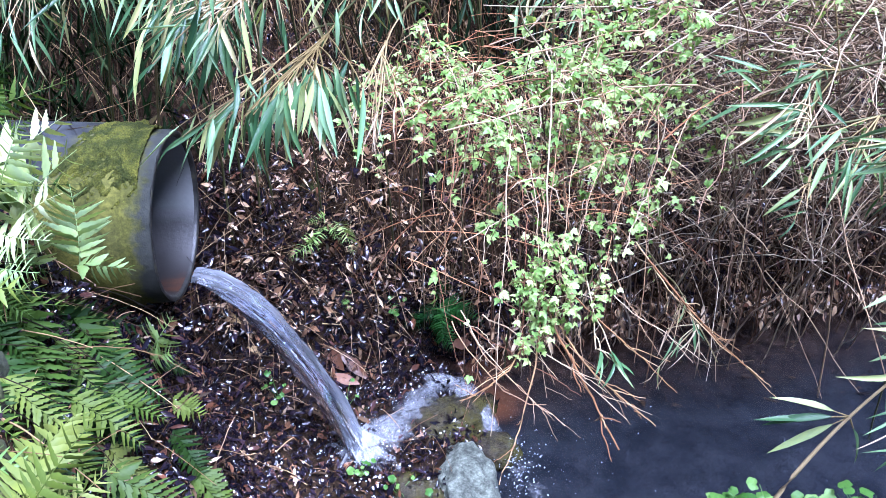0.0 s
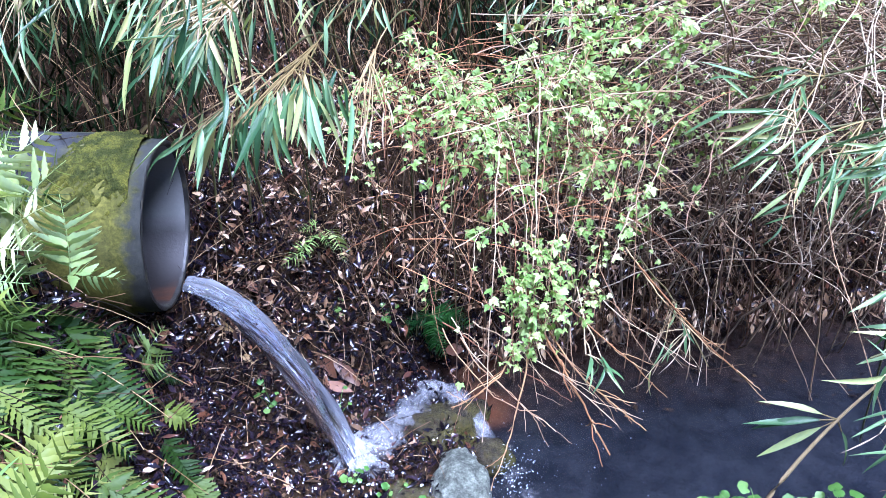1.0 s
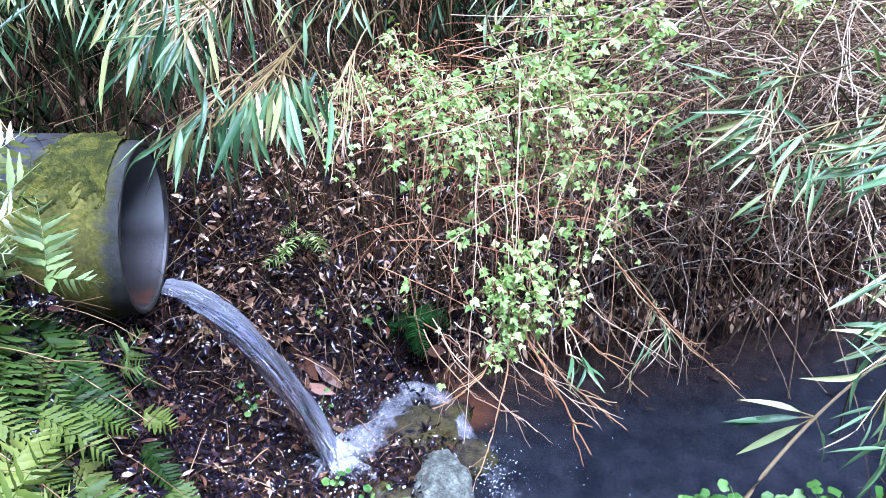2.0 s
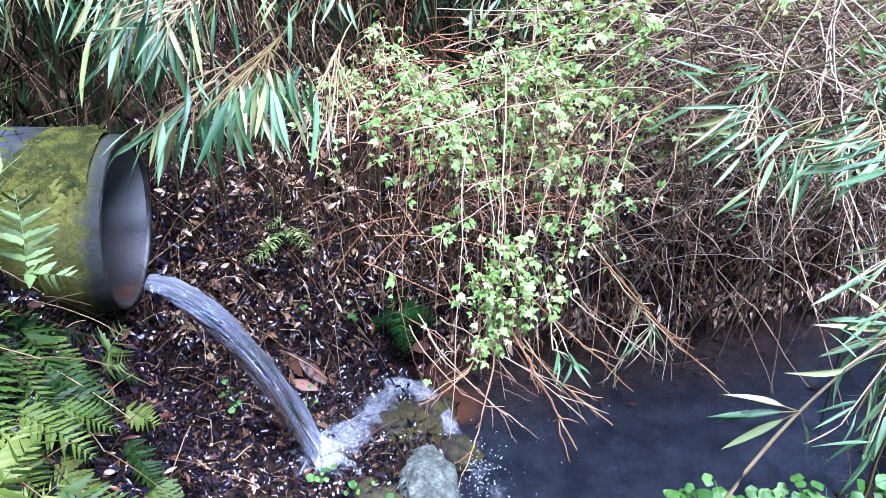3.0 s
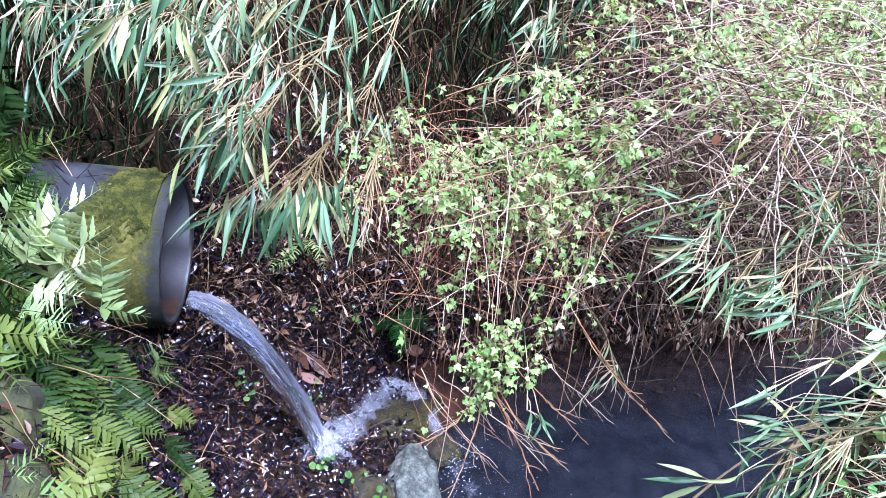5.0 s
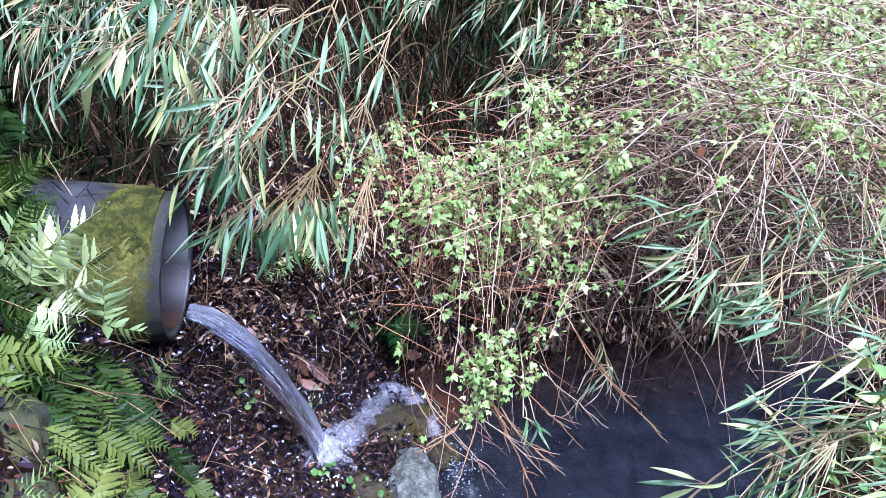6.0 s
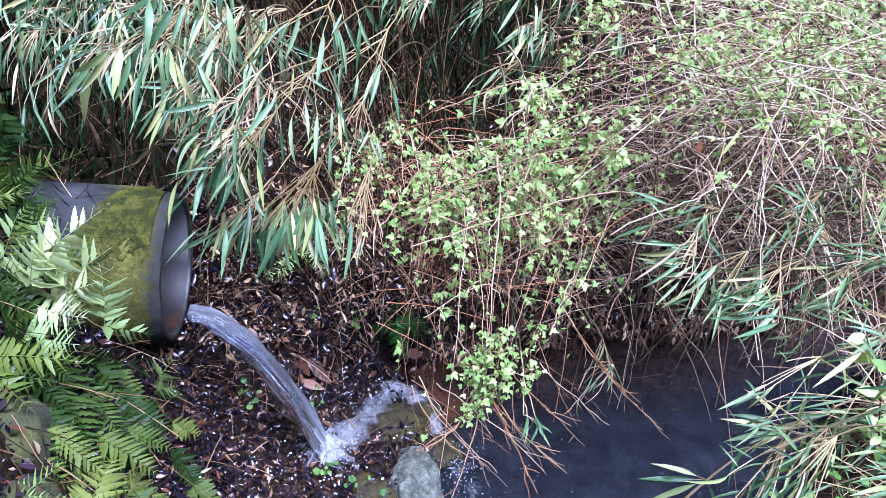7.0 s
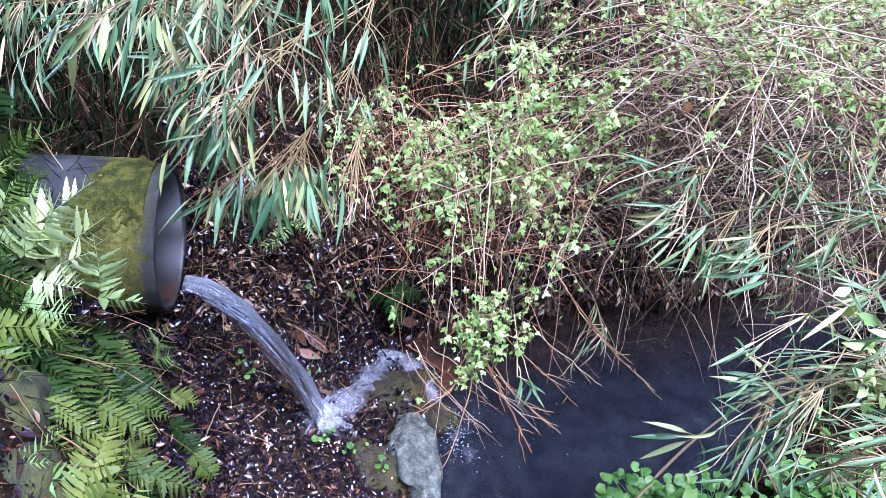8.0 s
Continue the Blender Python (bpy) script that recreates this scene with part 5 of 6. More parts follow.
# ---- leaf litter ----
def litter(name, count, seed, lo, hi, size, mat, label, lift=0.02, steep=0.6, lowest=-0.03, cuts=5, thin=(0.15, 0.5)):
    r = np.random.default_rng(seed)
    x, y = r.uniform(lo[0], hi[0], count * 4), r.uniform(lo[1], hi[1], count * 4)
    n = normal_at(x, y)
    ok = r.uniform(0, 1, count * 4) < 0.25 / np.maximum(n[:, 2], 0.25)
    ok &= height(x, y) > lowest
    x, y, n = x[ok][:count], y[ok][:count], n[ok][:count]
    c = len(x)
    at = np.stack([x, y, height(x, y)], -1) + n * r.uniform(0.002, lift, c)[:, None]
    up = n + r.normal(0, steep, (c, 3))
    s = (0.22 + 0.95 * r.uniform(0, 1, c) ** 2) * size
    m = frames_of(at, r.normal(0, 1, (c, 3)) + np.array([0, -0.3, -0.2]), up, s, s * r.uniform(*thin, c), s)
    v, f = copies(*blade(cuts, 0.5, 0.9, 0.8, 0.45), m)
    return solo(name, mesh_of(name, v, f, mat), label, "leaf litter", kind="stuff")


litter("leaf_shreds", 16000, 35, (-1.0, 1.55), (0.42, 2.75), 0.024, LITTER, "shreds of rotten leaf on the wet ground", 0.03, 0.8, cuts=4, thin=(0.1, 0.8))
litter("leaf_litter", 17000, 31, (-1.0, 1.55), (0.42, 2.75), 0.044, LITTER, "wet brown dead leaves on the ground, sky sheen coloured purple", 0.025, 0.45)
litter("bank_litter", 16000, 32, (-0.9, 2.3), (2.8, 4.6), 0.052, LITTER, "brown dead leaves caught in the thatch of the bank", 0.09, 0.8)
litter("bank_leaves", 12000, 39, (-0.75, 2.35), (2.2, 3.2), 0.040, EDGE_LEAF, "brown and tan dead leaves hanging in the dead stems of the bank", 0.13, 0.7, lowest=0.2)


def edge_leaves(name, count, seed, size, label):
    """Dead leaves hanging in clumps over the far edge of the pool."""
    r = np.random.default_rng(seed)
    x = r.uniform(0.15, 2.0, count)
    y = np.interp(x, [0.1, 0.45, 0.75, 1.35, 2.0], [2.53, 2.68, 2.77, 2.84, 2.95]) + r.uniform(-0.02, 0.25, count) ** 1.0
    keep = ripple(x, y, 21.0, 3.0) > -0.25
    x, y = x[keep], y[keep]
    c = len(x)
    at = np.stack([x, y, np.maximum(height(x, y), 0.0) + r.uniform(0.02, 0.09, c)], -1)
    s = size * r.uniform(0.4, 1.2, c)
    m = frames_of(at, r.normal(0, 0.5, (c, 3)) + np.array([0, -0.5, -0.7]), r.normal(0, 0.6, (c, 3)) + np.array([0, -0.8, 0.5]), s, s * r.uniform(0.12, 0.4, c), s)
    v, f = copies(*blade(5, 0.5, 0.9, 0.8, 0.45), m)
    return solo(name, mesh_of(name, v, f, EDGE_LEAF), label, "leaf litter", kind="stuff")


edge_leaves("edge_litter", 4200, 36, 0.052, "brown dead leaves hanging in clumps over the pool's far edge")
litter("near_litter", 1800, 33, (-1.6, 0.6), (1.9, 2.2), 0.055, LITTER, "brown dead leaves on the bank", 0.03, 0.5)
litter("woodland_litter", 30000, 37, (-5.0, -4.0), (6.0, 7.5), 0.07, WOODLAND, "brown dead leaves strewn over the ground all round", 0.03, 0.4, cuts=4)
litter("sunken_leaves", 320, 38, (0.3, 2.45), (2.1, 3.0), 0.055, SUNKEN, "brown leaves lying on the bed of the pool", 0.02, 0.25, lowest=-0.5)
litter("fern_litter", 5000, 34, (-1.4, 0.9), (-0.45, 2.0), 0.04, LITTER, "brown dead leaves under the ferns", 0.04, 0.6)


def fallen(at, d, up, s, w, label, me=None):
    m = frames_of([at], [d], [up], s, w, s)[0]
    solo("fallen_leaf", me or FALLEN_LEAF, label, "leaf", "fallen leaves", m=Matrix(m.tolist()))


PALE_FALLEN = mesh_of("fallen_leaf", *blade(9, 0.12, 0.5, 0.5, 0.4), leaf_material("tan_leaf", [(0.0, (0.20, 0.125, 0.055)), (1.0, (0.34, 0.23, 0.11))], 0.4, 0.05, spec=0.3))
FALLEN_LEAF = mesh_of("fallen_leaf", *blade(9, 0.12, 0.4, 0.4, 0.45), FALLEN)
fallen((-0.40, 2.50, 0.13), (0.5, -0.4, -0.4), (0, -0.8, 0.6), 0.12, 0.06, "large curled brown leaf on the wet litter")
fallen((-0.36, 2.40, 0.08), (1, -0.3, -0.1), (0, -0.5, 0.8), 0.11, 0.04, "large brown leaf lying at the water's edge")
fallen((0.06, 2.56, 0.10), (1, -0.2, 0.2), (0, -0.7, 0.7), 0.07, 0.05, "orange-brown leaf at the pool's edge")
fallen((-0.55, 2.45, 0.30), (0.4, -0.6, -0.5), (0.2, -0.7, 0.7), 0.07, 0.04, "reddish brown leaf on the bank")
fallen((-0.762, 2.525, 0.285), (0.126, -0.065, -0.077), (0, -0.7, 0.7), 0.17, 0.03, "long tan dead leaf on the wet litter", PALE_FALLEN)
fallen((-0.649, 2.435, 0.172), (0.086, -0.01, -0.03), (0, -0.7, 0.7), 0.10, 0.03, "tan dead leaf on the wet litter", PALE_FALLEN)
fallen((-0.624, 2.575, 0.385), (0.5, -0.5, -0.3), (0.1, -0.7, 0.6), 0.06, 0.035, "dark red leaf on the bank")
fallen((-0.341, 2.50, 0.105), (0.105, -0.08, -0.06), (0.1, -0.7, 0.7), 0.15, 0.05, "large folded brown leaf on the wet litter")
fallen((0.60, 1.60, 1.62), (0.1, -0.2, -1), (0, -1, 0.2), 0.026, 0.018, "rusty red leaf caught in the stems")


# ---- ferns ----
def frond(seed, pairs=17, bi=False, curl=0.5, width=0.2, wide=0.17):
    """A frond one long along x: a rib and toothed leaflets in pairs, arching down towards its tip."""
    r = np.random.default_rng(seed)
    rib = np.stack([np.linspace(0, 1, 24), 0.03 * np.sin(np.linspace(0, 3, 24) + seed), 0 * np.linspace(0, 1, 24)], -1)
    rib[:, 2] = 0.25 * rib[:, 0] - curl * rib[:, 0] ** 2
    V, F = tubes([rib], [np.linspace(0.007, 0.0025, 24)], 4)
    V, F = [V], [F]
    count = len(V[0])
    steps = 9
    for i in range(pairs):
        s = 0.16 + 0.83 * i / pairs
        k = s * 23
        at = np.array([np.interp(k, np.arange(24), rib[:, c]) for c in range(3)])
        ln = width * np.interp(s, [0.1, 0.3, 0.6, 0.9, 1.0], [0.75, 1.0, 0.85, 0.35, 0.12]) * r.uniform(0.88, 1.1)
        slope = 0.25 - 2 * curl * s
        for sgn in (-1, 1):
            t = np.linspace(0, 1, steps)
            w = np.interp(t, [0, 0.1, 0.35, 0.8, 1], [0.35, 1, 0.9, 0.5, 0.02]) * ln * wide
            w = w * (1 + (0.55 if bi else 0.25) * np.where(np.arange(steps) % 2, 0.5, -0.5))
            if r.uniform() < 0.05:
                continue
            sweep = 0.3 + 0.3 * s + r.normal(0, 0.12)
            tip = r.normal(0, 0.18) - 0.22
            x, y = at[0] + t * ln * sweep + 0.03 * t * t, at[1] + sgn * t * ln
            z = at[2] + slope * (x - at[0]) + tip * ln * t * t + 0.18 * ln * t + r.normal(0, 0.004)
            roll = r.normal(0.25, 0.3)
            rows = np.stack([np.stack([x - w, y - sgn * w * 0.3, z - w * roll], -1), np.stack([x, y, z + 0.004], -1), np.stack([x + w, y + sgn * w * 0.3, z + w * roll], -1)], 1)
            V.append(rows.reshape(-1, 3))
            F.append(grid_faces(steps, 3) + count)
            count += steps * 3
    return np.concatenate(V), np.concatenate(F)


FRONDS = [mesh_of("frond", *frond(s, 11, False, c, w, 0.23), FERN) for s, c, w in ((1, 0.4, 0.22), (2, 0.7, 0.2), (3, 0.25, 0.23))]
BI_FRONDS = [mesh_of("frond", *frond(s, 13, True, c, w, 0.2), FERN_DARK) for s, c, w in ((4, 0.5, 0.2), (5, 0.8, 0.18), (6, 0.35, 0.22))]
PALE_FRONDS = [mesh_of("frond", *frond(s, 10, False, c, w, 0.2), FERN_PALE) for s, c, w in ((7, 0.4, 0.23), (8, 0.6, 0.23))]

YELLOW_FRONDS = [mesh_of("frond", *frond(s, 12, False, c, 0.24, 0.15), FERN_YELLOW) for s, c in ((10, 0.3), (11, 0.55))]


def fern(at, seed, count, size, toward, kinds, label, droop=0.35, fan=0.7):
    r = np.random.default_rng(seed)
    at = np.array(at, float)
    ob = thing("fern", at, label, "fern", "ferns")
    mats = []
    toward = np.array(toward, float) / np.linalg.norm(toward)
    for i in range(count):
        d = toward + r.normal(0, fan, 3) * (1, 1, 0.6) + np.array([0, 0, -droop + 0.3])
        s = size * r.uniform(0.5, 1.1)
        up = np.array([0.2, -0.6, 0.8]) + r.normal(0, 0.4, 3)
        mats.append(frames_of([at + r.normal(0, 0.02, 3)], [d], [up], s, s, s)[0])
    place(kinds, "frond", ob, mats, at)
    return ob


def fern_of(fronds, kinds, label, width=1.0):
    """A fern whose fronds run from base to tip; they share one crown."""
    at = np.array(fronds[0][0], float)
    ob = thing("fern", at, label, "fern", "ferns")
    mats = []
    for base, tip, up in fronds:
        d = np.array(tip, float) - np.array(base, float)
        n = np.linalg.norm(d)
        mats.append(frames_of([base], [d + np.array(up) * 0.05 * n], [up], n, n * width, n)[0])
    place(kinds, "frond", ob, mats, at)


LONG = "arching green fern with toothed leaflets on the bank"
HANG = "feathery green fern hanging down the bank"
fern((-0.98, 1.66, 1.12), 1, 8, 0.24, (1, -0.5, 0.1), FRONDS, LONG, fan=0.8)
fern((-0.95, 1.50, 1.04), 2, 8, 0.24, (1, -0.3, -0.1), FRONDS, LONG, fan=0.8)
fern((-1.0, 1.58, 1.16), 23, 6, 0.2, (0.7, -0.6, 0.3), PALE_FRONDS, "fern on top of the bank, bleached light in its pale fronds", fan=0.9)
fern((-0.84, 1.62, 0.92), 4, 5, 0.24, (0.9, -0.2, -0.7), BI_FRONDS, HANG, fan=0.5)
fern((-0.80, 1.50, 0.80), 6, 5, 0.24, (0.8, -0.1, -0.9), BI_FRONDS, HANG, fan=0.5)
fern((-0.72, 1.84, 0.60), 8, 4, 0.15, (0.8, -0.1, -0.4), BI_FRONDS, "small feathery fern under the pipe", fan=0.5)
fern((-0.86, 1.42, 0.90), 19, 6, 0.22, (1, -0.1, -0.4), FRONDS + BI_FRONDS, LONG, fan=0.7)
fern((-1.0, 1.42, 1.06), 9, 7, 0.24, (1, -0.1, -0.1), FRONDS + BI_FRONDS, LONG, fan=0.8)
fern((-0.60, 1.04, 0.90), 10, 12, 0.24, (0.9, 0.3, 0.3), YELLOW_FRONDS, "fern with bright pointed fronds at the bank's edge")
fern((-0.78, 1.16, 0.94), 11, 6, 0.17, (0.9, 0.3, 0.3), PALE_FRONDS, "fern with pale fronds beside a boulder")
fern((-1.02, 1.84, 1.17), 24, 8, 0.18, (0.3, -0.3, 0.9), PALE_FRONDS + FRONDS, LONG, fan=0.7)
fern((-1.10, 1.98, 1.20), 12, 9, 0.26, (0.8, -0.5, 0.3), FRONDS, LONG, fan=0.9)
fern((-1.2, 1.75, 1.24), 13, 9, 0.28, (0.8, -0.5, 0.3), FRONDS, LONG, fan=0.9)
fern((-1.5, 2.3, 0.95), 14, 8, 0.4, (0.8, -0.5, 0.3), FRONDS, "dark green fern in the hollow behind the pipe")
fern((-0.40, 2.66, 0.54), 15, 5, 0.17, (0.4, -0.8, 0.1), PALE_FRONDS, "small fern growing out of the bank")
fern((0.01, 2.66, 0.20), 16, 14, 0.17, (0.2, -0.9, 0.1), [mesh_of("frond", *frond(9, 14, True, 0.5, 0.25), DARK_LEAF)], "small dark green fern at the foot of the bank")


CAM_UP = (0.15, -0.75, 0.65)
FLAT = [mesh_of("frond", *frond(s, 12, False, 0.30, 0.30, 0.19), FERN_LIGHT) for s in (21, 22)]
FLAT_GREEN = [mesh_of("frond", *frond(s, 13, False, 0.35, 0.21, 0.20), FERN_BRIGHT) for s in (23, 24, 25)]
FLAT_BI = [mesh_of("frond", *frond(s, 15, True, 0.38, 0.20, 0.19), FERN_BRIGHT) for s in (26, 27, 28)]
BROAD = [mesh_of("frond", *frond(s, 8, False, 0.3, 0.30, 0.30), FERN_WHITE) for s in (29, 30)]
fern_of([((-0.722, 1.66, 0.99), (-0.712, 1.68, 1.165), (0.25, -0.7, 0.66)), ((-0.79, 1.64, 0.99), (-0.80, 1.66, 1.11), CAM_UP)], FLAT, "fern frond with long toothed leaflets beside the pipe", 1.25)
fern_of([((-0.735, 1.66, 0.99), (-0.588, 1.61, 1.01), (0.1, -0.5, 0.85))], [BROAD[0]], "pale yellowed fern frond sticking out under the pipe", 0.7)
fern_of([((-0.86, 1.64, 1.19), (-0.69, 1.70, 1.30), CAM_UP), ((-0.88, 1.62, 1.14), (-0.74, 1.64, 1.20), CAM_UP), ((-0.93, 1.64, 1.16), (-0.85, 1.66, 1.32), CAM_UP)], BROAD, "fern with broad pale leaflets in front of the pipe")
fern_of([((-0.82, 1.64, 1.12), (-0.64, 1.60, 1.27), CAM_UP), ((-0.82, 1.62, 1.10), (-0.665, 1.56, 1.20), CAM_UP), ((-0.83, 1.64, 1.14), (-0.73, 1.60, 1.34), CAM_UP), ((-0.84, 1.60, 1.10), (-0.70, 1.54, 1.12), CAM_UP), ((-0.86, 1.62, 1.12), (-0.78, 1.56, 1.30), CAM_UP)], FLAT + BROAD, "leafy fern with whitish fronds crowding the pipe", 1.2)
fern_of([((-0.86, 1.54, 1.06), (-0.71, 1.50, 1.08), CAM_UP), ((-0.86, 1.52, 1.05), (-0.73, 1.46, 1.0), CAM_UP), ((-0.88, 1.52, 1.06), (-0.78, 1.48, 1.20), CAM_UP), ((-0.90, 1.56, 1.08), (-0.80, 1.50, 1.13), CAM_UP)], FLAT[:1] + FLAT_GREEN, "mixed pale and green fern above the boulders", 1.2)
fern_of([((-0.855, 1.60, 0.99), (-0.70, 1.42, 0.77), CAM_UP), ((-0.82, 1.55, 0.93), (-0.735, 1.41, 0.84), CAM_UP), ((-0.87, 1.55, 0.98), (-0.77, 1.40, 0.74), CAM_UP)], FLAT_BI, "feathery green fern hanging over dark soil")
fern_of([((-0.786, 1.70, 0.872), (-0.655, 1.655, 0.68), CAM_UP), ((-0.74, 1.675, 0.80), (-0.655, 1.53, 0.65), CAM_UP), ((-0.79, 1.66, 0.85), (-0.70, 1.55, 0.66), CAM_UP)], FLAT_BI, "feathery green fern hanging under the pipe")
fern_of([((-0.88, 1.485, 1.04), (-0.75, 1.45, 0.90), CAM_UP), ((-0.91, 1.57, 1.065), (-0.78, 1.55, 0.97), CAM_UP), ((-0.93, 1.64, 1.09), (-0.82, 1.62, 1.05), CAM_UP)], FLAT_GREEN, "green fern with long toothed leaflets over the boulders")
FLUFFY = [mesh_of("frond", *frond(s, 10, True, 0.4, 0.30, 0.28), FERN_PALE) for s in (31, 32)]
FLUFFY_DARK = [mesh_of("frond", *frond(s, 10, True, 0.4, 0.30, 0.28), FERN_YELLOW) for s in (33, 34)]
fern_of([((-0.685, 1.80, 0.63), (-0.615, 1.78, 0.765), CAM_UP), ((-0.68, 1.78, 0.64), (-0.60, 1.74, 0.70), CAM_UP)], FLUFFY, "small pale feathery fern under the pipe's mouth", 1.2)
fern_of([((-0.64, 1.74, 0.56), (-0.548, 1.72, 0.525), CAM_UP), ((-0.635, 1.685, 0.53), (-0.54, 1.64, 0.38), CAM_UP), ((-0.59, 1.66, 0.42), (-0.50, 1.63, 0.30), CAM_UP)], [FLUFFY_DARK[0], FLAT_BI[0], FLUFFY_DARK[1]], "small feathery fern low on the wet bank", 1.2)
fern_of([((-0.985, 1.79, 1.15), (-0.865, 1.82, 1.285), CAM_UP), ((-0.985, 1.79, 1.15), (-0.85, 1.81, 1.205), CAM_UP), ((-1.03, 1.91, 1.155), (-0.885, 1.86, 1.355), CAM_UP), ((-0.95, 1.80, 1.10), (-0.83, 1.80, 1.13), CAM_UP)], [FLAT_GREEN[0], FLUFFY[0], FLAT_BI[1], FLAT_GREEN[2]], "green fern leaning over the back of the pipe", 1.1)
fern_of([((-1.02, 1.86, 1.18), (-0.925, 1.94, 1.27), CAM_UP), ((-0.97, 1.80, 1.16), (-0.86, 1.88, 1.22), CAM_UP), ((-1.06, 1.92, 1.2), (-1.0, 2.0, 1.33), CAM_UP)], FLAT_GREEN, "green fern on the bank beside the pipe")


r = np.random.default_rng(95)
for i in range(11):
    y0 = 1.36 + 0.045 * i
    x0 = float(np.interp(y0, [0.9, 1.6, 2.0, 2.3], [-0.34, -0.5, -0.6, -0.72]))
    fronds = []
    for q in range(3):
        up_bank = 0.36 - 0.09 * q + r.uniform(-0.03, 0.03)
        y = y0 + r.uniform(-0.04, 0.04)
        if y > 1.72 and up_bank > 0.2 or y > 1.55 and q == 2:
            continue
        b = np.array((x0 - up_bank, y, h1(x0 - up_bank, y) + 0.02))
        d = np.array((0.42, -0.18, -0.85)) + r.normal(0, 0.22, 3)
        fronds.append((b, b + d / np.linalg.norm(d) * r.uniform(0.15, 0.25) + np.array((0.05, -0.03, 0.04)), (0.45, -0.55, 0.65) + r.normal(0, 0.12, 3)))
    if fronds:
        fern_of(fronds, [FLAT_BI, FLAT_GREEN][i % 2] + BI_FRONDS[:1], HANG)


tangle("fern_stalks", 220, 41, (-1.15, 1.2, 0.0), (-0.55, 1.8, 0.1), (0.06, 0.22), 0.4, STRAW, "dry tan stalks among the ferns", (0.0008, 0.002), (0.6, -0.3, -0.2), ground=True)


# ---- low herbs ----
def round_leaf(seed):
    a = np.linspace(0, 2 * np.pi, 25)[:-1]
    rad = 0.5 * (1 + 0.07 * np.cos(a * 5 + seed) + 0.04 * np.cos(a * 9)) * (1 - 0.35 * np.exp(-((a - np.pi) ** 2) / 0.15))
    rim = np.stack([0.5 + rad * np.cos(a), rad * np.sin(a), 0.05 * np.cos(3 * a + seed) - 0.08], -1)
    v = np.concatenate([[[0.5, 0, 0.0]], rim])
    return v, np.array([(0, 1 + i, 1 + (i + 1) % 24) for i in range(24)])


ROUND = [mesh_of("leaf", *round_leaf(s), HERB) for s in range(3)]


def herb(at, seed, count, size, spread, label="low herb with round scalloped bright green leaves"):
    r = np.random.default_rng(seed)
    at = np.array(at, float)
    ob = thing("herb", at, label, "herb", "herbs")
    mats, stalks = [], []
    for i in range(count):
        e = at + r.normal(0, 1, 3) * (spread, spread, 0.015) + (0, 0, r.uniform(0.03, 0.10))
        stalks.append(bezier([at, (at + e) / 2 + (0, 0, 0.03), e], 5))
        s = size * r.uniform(0.6, 1.2)
        mats.append(frames_of([e], [r.normal(0, 1, 3) * (1, 1, 0.2)], [np.array([0, -0.3, 1]) + r.normal(0, 0.25, 3)], s, s, s)[0])
    v, f = tubes(stalks, [np.linspace(0.0012, 0.0008, 5)] * count, 4)
    v, f = welded(v, f, [(0, 20 * q) for q in range(1, count)])
    part("stalk", mesh_of("stalk", v, f, HERB), ob, label="tuft of thin green stalks")
    place(ROUND, "leaf", ob, mats, at)


r = np.random.default_rng(77)
for i in range(26):
    x, y = r.uniform(0.64, 1.40), r.uniform(1.27, 1.50)
    herb((x, y, h1(x, y) - 0.02), 500 + i, 26, 0.033, 0.055)
for i, (x, y) in enumerate(((-0.10, 1.93), (-0.02, 1.86), (-0.22, 1.98), (-0.30, 2.25), (-0.52, 2.28), (-0.33, 2.58), (-0.15, 2.62))):
    herb((x, y, h1(x, y)), 600 + i, 7, 0.022, 0.025, "tiny green seedling among wet leaves")


# ---- a leafy shrub twig close to the camera's side of the pool ----
def shrub(root, tip, seed, leaves, size):
    r = np.random.default_rng(seed)
    root = np.array(root, float)
    ob = thing("shrub", root, "young shrub twig with oval yellow-green leaves", "shrub")
    path = wobble(bezier([root, (root + tip) / 2 + (0, 0, 0.15), tip], 16), 0.02, seed)
    v, f = tubes([path], [np.linspace(0.003, 0.0012, 16)], 6)
    part("stem", mesh_of("stem", v, f, GREY_TWIG), ob)
    at = path[r.integers(9, 16, leaves)] + r.normal(0, 0.012, (leaves, 3))
    s = size * r.uniform(0.6, 1.2, leaves)
    place(OVAL, "leaf", ob, frames_of(at, r.normal(0, 1, (leaves, 3)) + (-0.3, -0.2, -0.2), np.array([0, -0.5, 1]) + r.normal(0, 0.4, (leaves, 3)), s, s * 0.5, s), root)


OVAL = [mesh_of("leaf", *blade(7, d, 0.5, 0.2, 0.5), BRAMBLE) for d in (0.2, 0.5)]
shrub((1.15, 1.2, h1(1.15, 1.2)), np.array((0.79, 1.15, 1.50)), 5, 26, 0.042)

# ---- on the water ----
v, f = tubes([bezier([(0.80, 2.85, 0.35), (0.90, 2.55, -0.15), (1.0, 2.56, 0.02), (1.18, 2.60, 0.006)], 24)], [np.linspace(0.0028, 0.0012, 24)], 6)
solo("floating_twig", mesh_of("floating_twig", v, f, GREY_TWIG), "thin bent twig reaching from the bank into the water", "twig")
v, f = lumps(110, (0.42, 2.15, 0.002), (0.22, 0.16, 0.0005), 0.0026, 17, 0.35)
w, g = lumps(260, (0.27, 2.06, 0.002), (0.035, 0.07, 0.0005), 0.0032, 18, 0.3)
v, f = np.concatenate([v, w]), np.concatenate([f, g + len(v)])
solo("bubbles", mesh_of("bubbles", v, f, FOAM, uv=v[:, :2] * 8), "small white bubbles and specks drifting on the pool", "bubbles", kind="stuff")


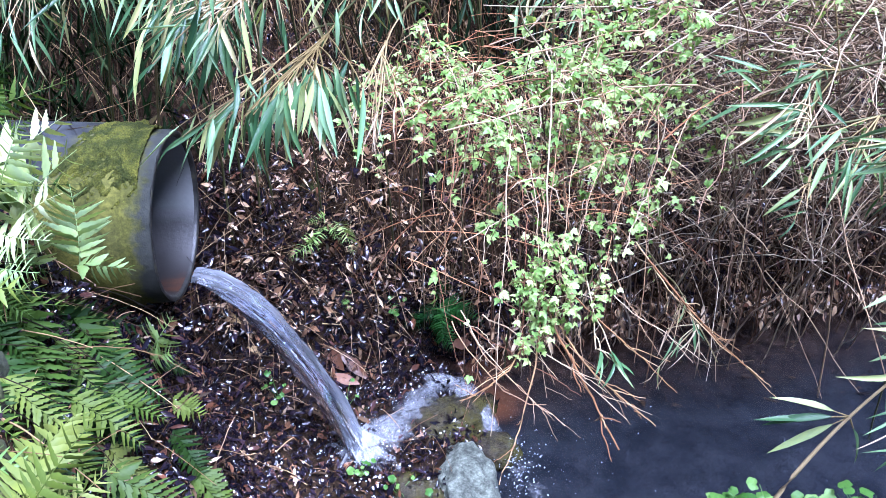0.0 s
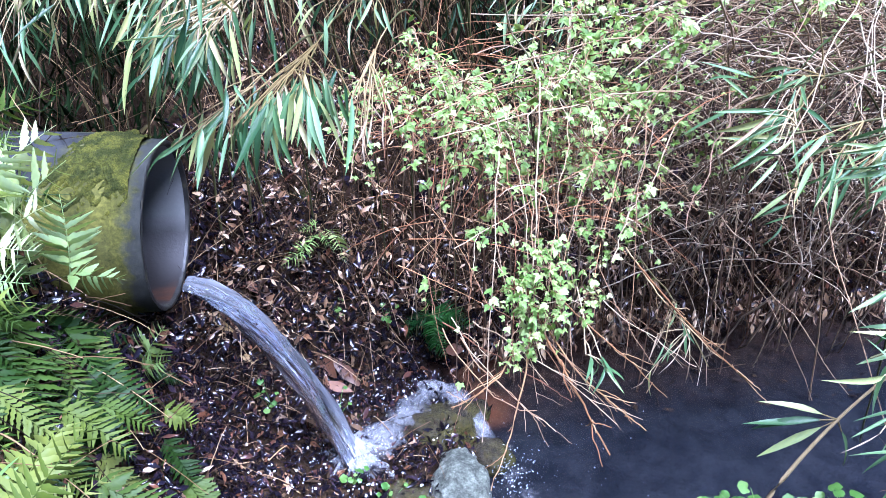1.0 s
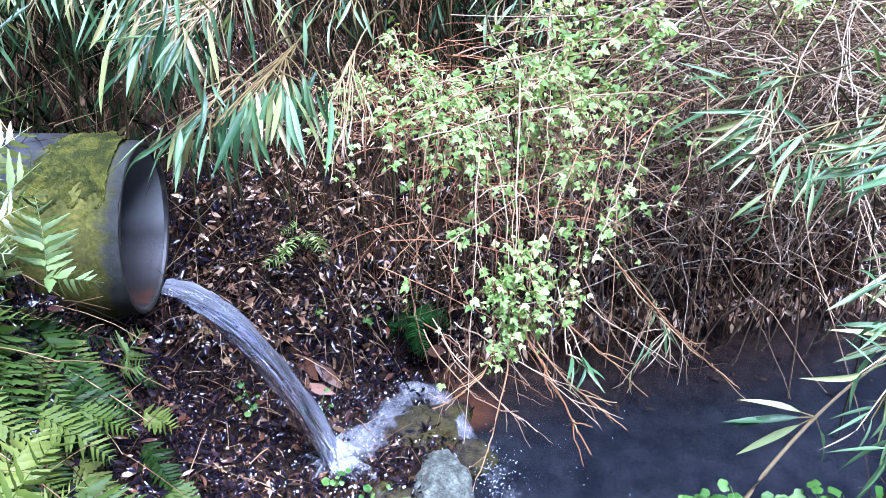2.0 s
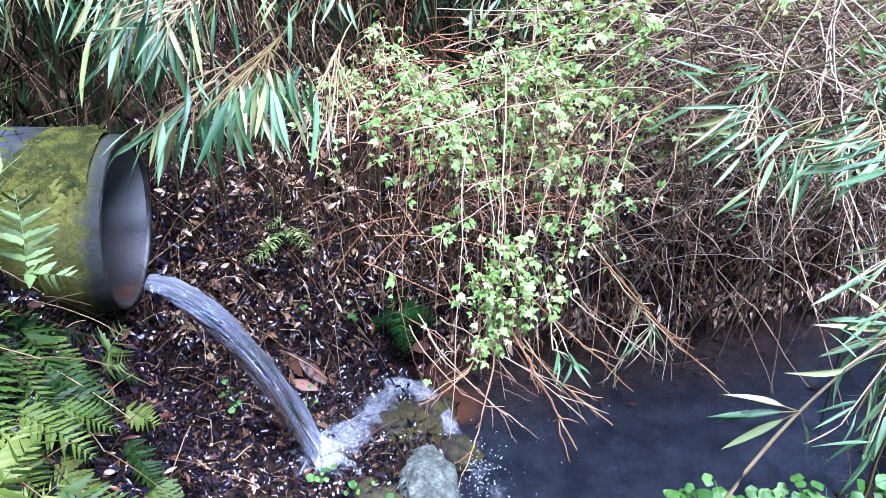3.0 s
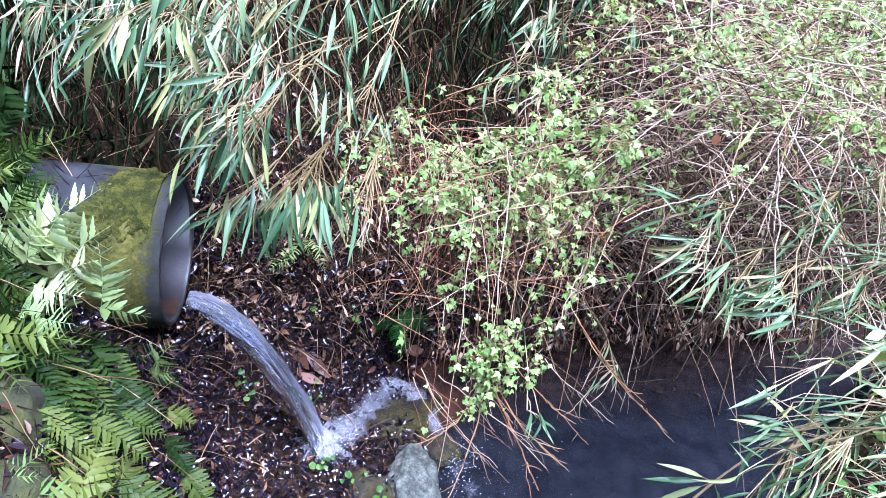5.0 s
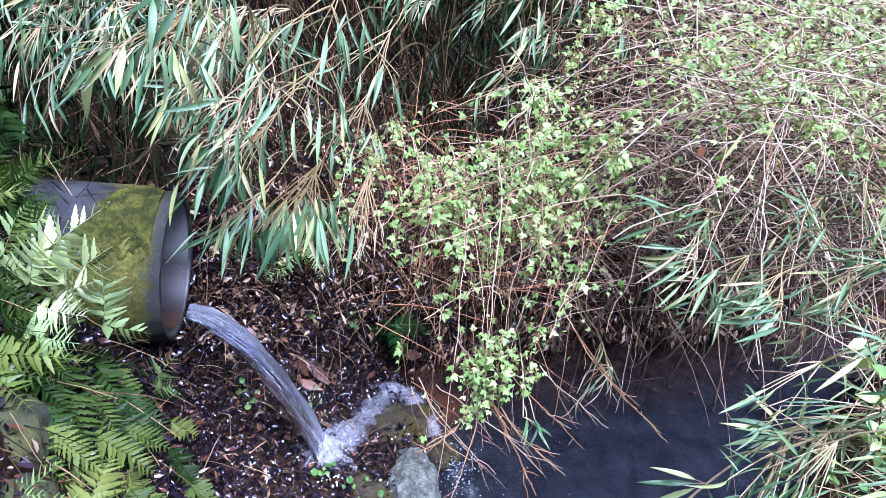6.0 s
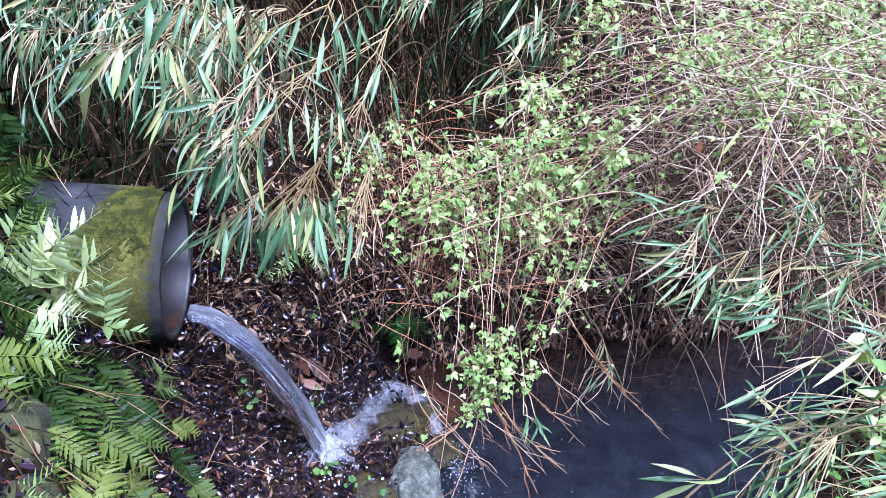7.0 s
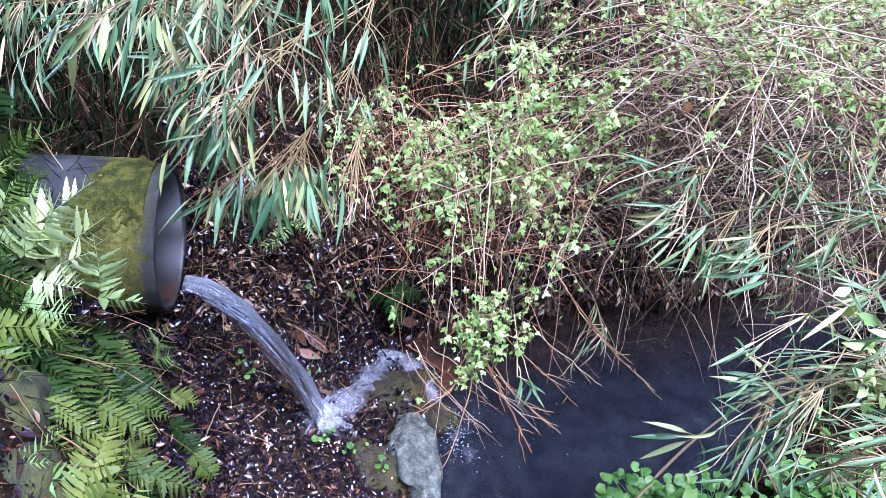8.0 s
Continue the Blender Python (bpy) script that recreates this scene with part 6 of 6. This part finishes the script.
# ---- fallen white petals over the wet leaves, also standing in for glints ----
def petals(count, seed):
    r = np.random.default_rng(seed)
    a = np.linspace(0, 2 * np.pi, 11)[:-1]
    rim = np.stack([np.cos(a) * (1 - 0.25 * np.exp(-(a - np.pi) ** 2 / 0.2)), 0.8 * np.sin(a), 0.25 * np.cos(2 * a)], -1)
    base, faces = np.concatenate([[[0, 0, -0.1]], rim]), np.array([(0, 1 + i, 1 + (i + 1) % 10) for i in range(10)])
    x, y = r.uniform(-0.85, 0.25, count * 2), r.uniform(1.65, 2.75, count * 2)
    z = height(x, y)
    ok = (z > -0.01) & (z < 0.75)
    x, y, z = x[ok][:count], y[ok][:count], z[ok][:count]
    n = normal_at(x, y)
    c = len(x)
    size = r.uniform(0.0025, 0.0055, c)
    m = frames_of(np.stack([x, y, z], -1) + n * r.uniform(0.02, 0.034, c)[:, None], r.normal(0, 1, (c, 3)), n + np.array([0, -0.3, 0.3]) + r.normal(0, 0.35, (c, 3)), size, size, size)
    v, f = copies(base, faces, m)
    return solo("fallen_petals", mesh_of("fallen_petals", v, f, PETAL), "small white petals standing in for glints on wet dead leaves", "petals", kind="stuff")


PETAL = leaf_material("petal", [(0.0, (0.55, 0.52, 0.58)), (1.0, (0.82, 0.80, 0.84))], 0.5, 0.3, True, spec=0.3)
petals(190, 91)


def pool_foam(at, size, seed):
    """A thin torn patch of ripples and froth on the water."""
    na, nr = 60, 14
    a, q = np.meshgrid(np.linspace(0, 2 * np.pi, na, endpoint=False), np.linspace(0.02, 1, nr))
    reach = 1 + 0.25 * np.sin(3 * a + seed) + 0.15 * np.sin(7 * a - seed)
    v = np.stack([at[0] + size[0] * q * reach * np.cos(a), at[1] + size[1] * q * reach * np.sin(a), 0.005 + 0.002 * np.sin(9 * a + 14 * q)], -1).reshape(-1, 3)
    return mesh_of("pool_foam", v, grid_faces(nr, na, True), DRIFT, uv=np.stack([a, q * q], -1).reshape(-1, 2))


DRIFT = froth_material("drifting_froth", 42.0, 0.40, 0.90, 0.18)
for k, (at, size) in enumerate((((0.265, 2.05), (0.06, 0.10)), ((0.31, 1.96), (0.05, 0.07)), ((0.24, 2.16), (0.05, 0.06)))):
    solo("pool_foam", pool_foam(at, size, k), "torn bluish froth and ripples beside the rock", "water", kind="structure")
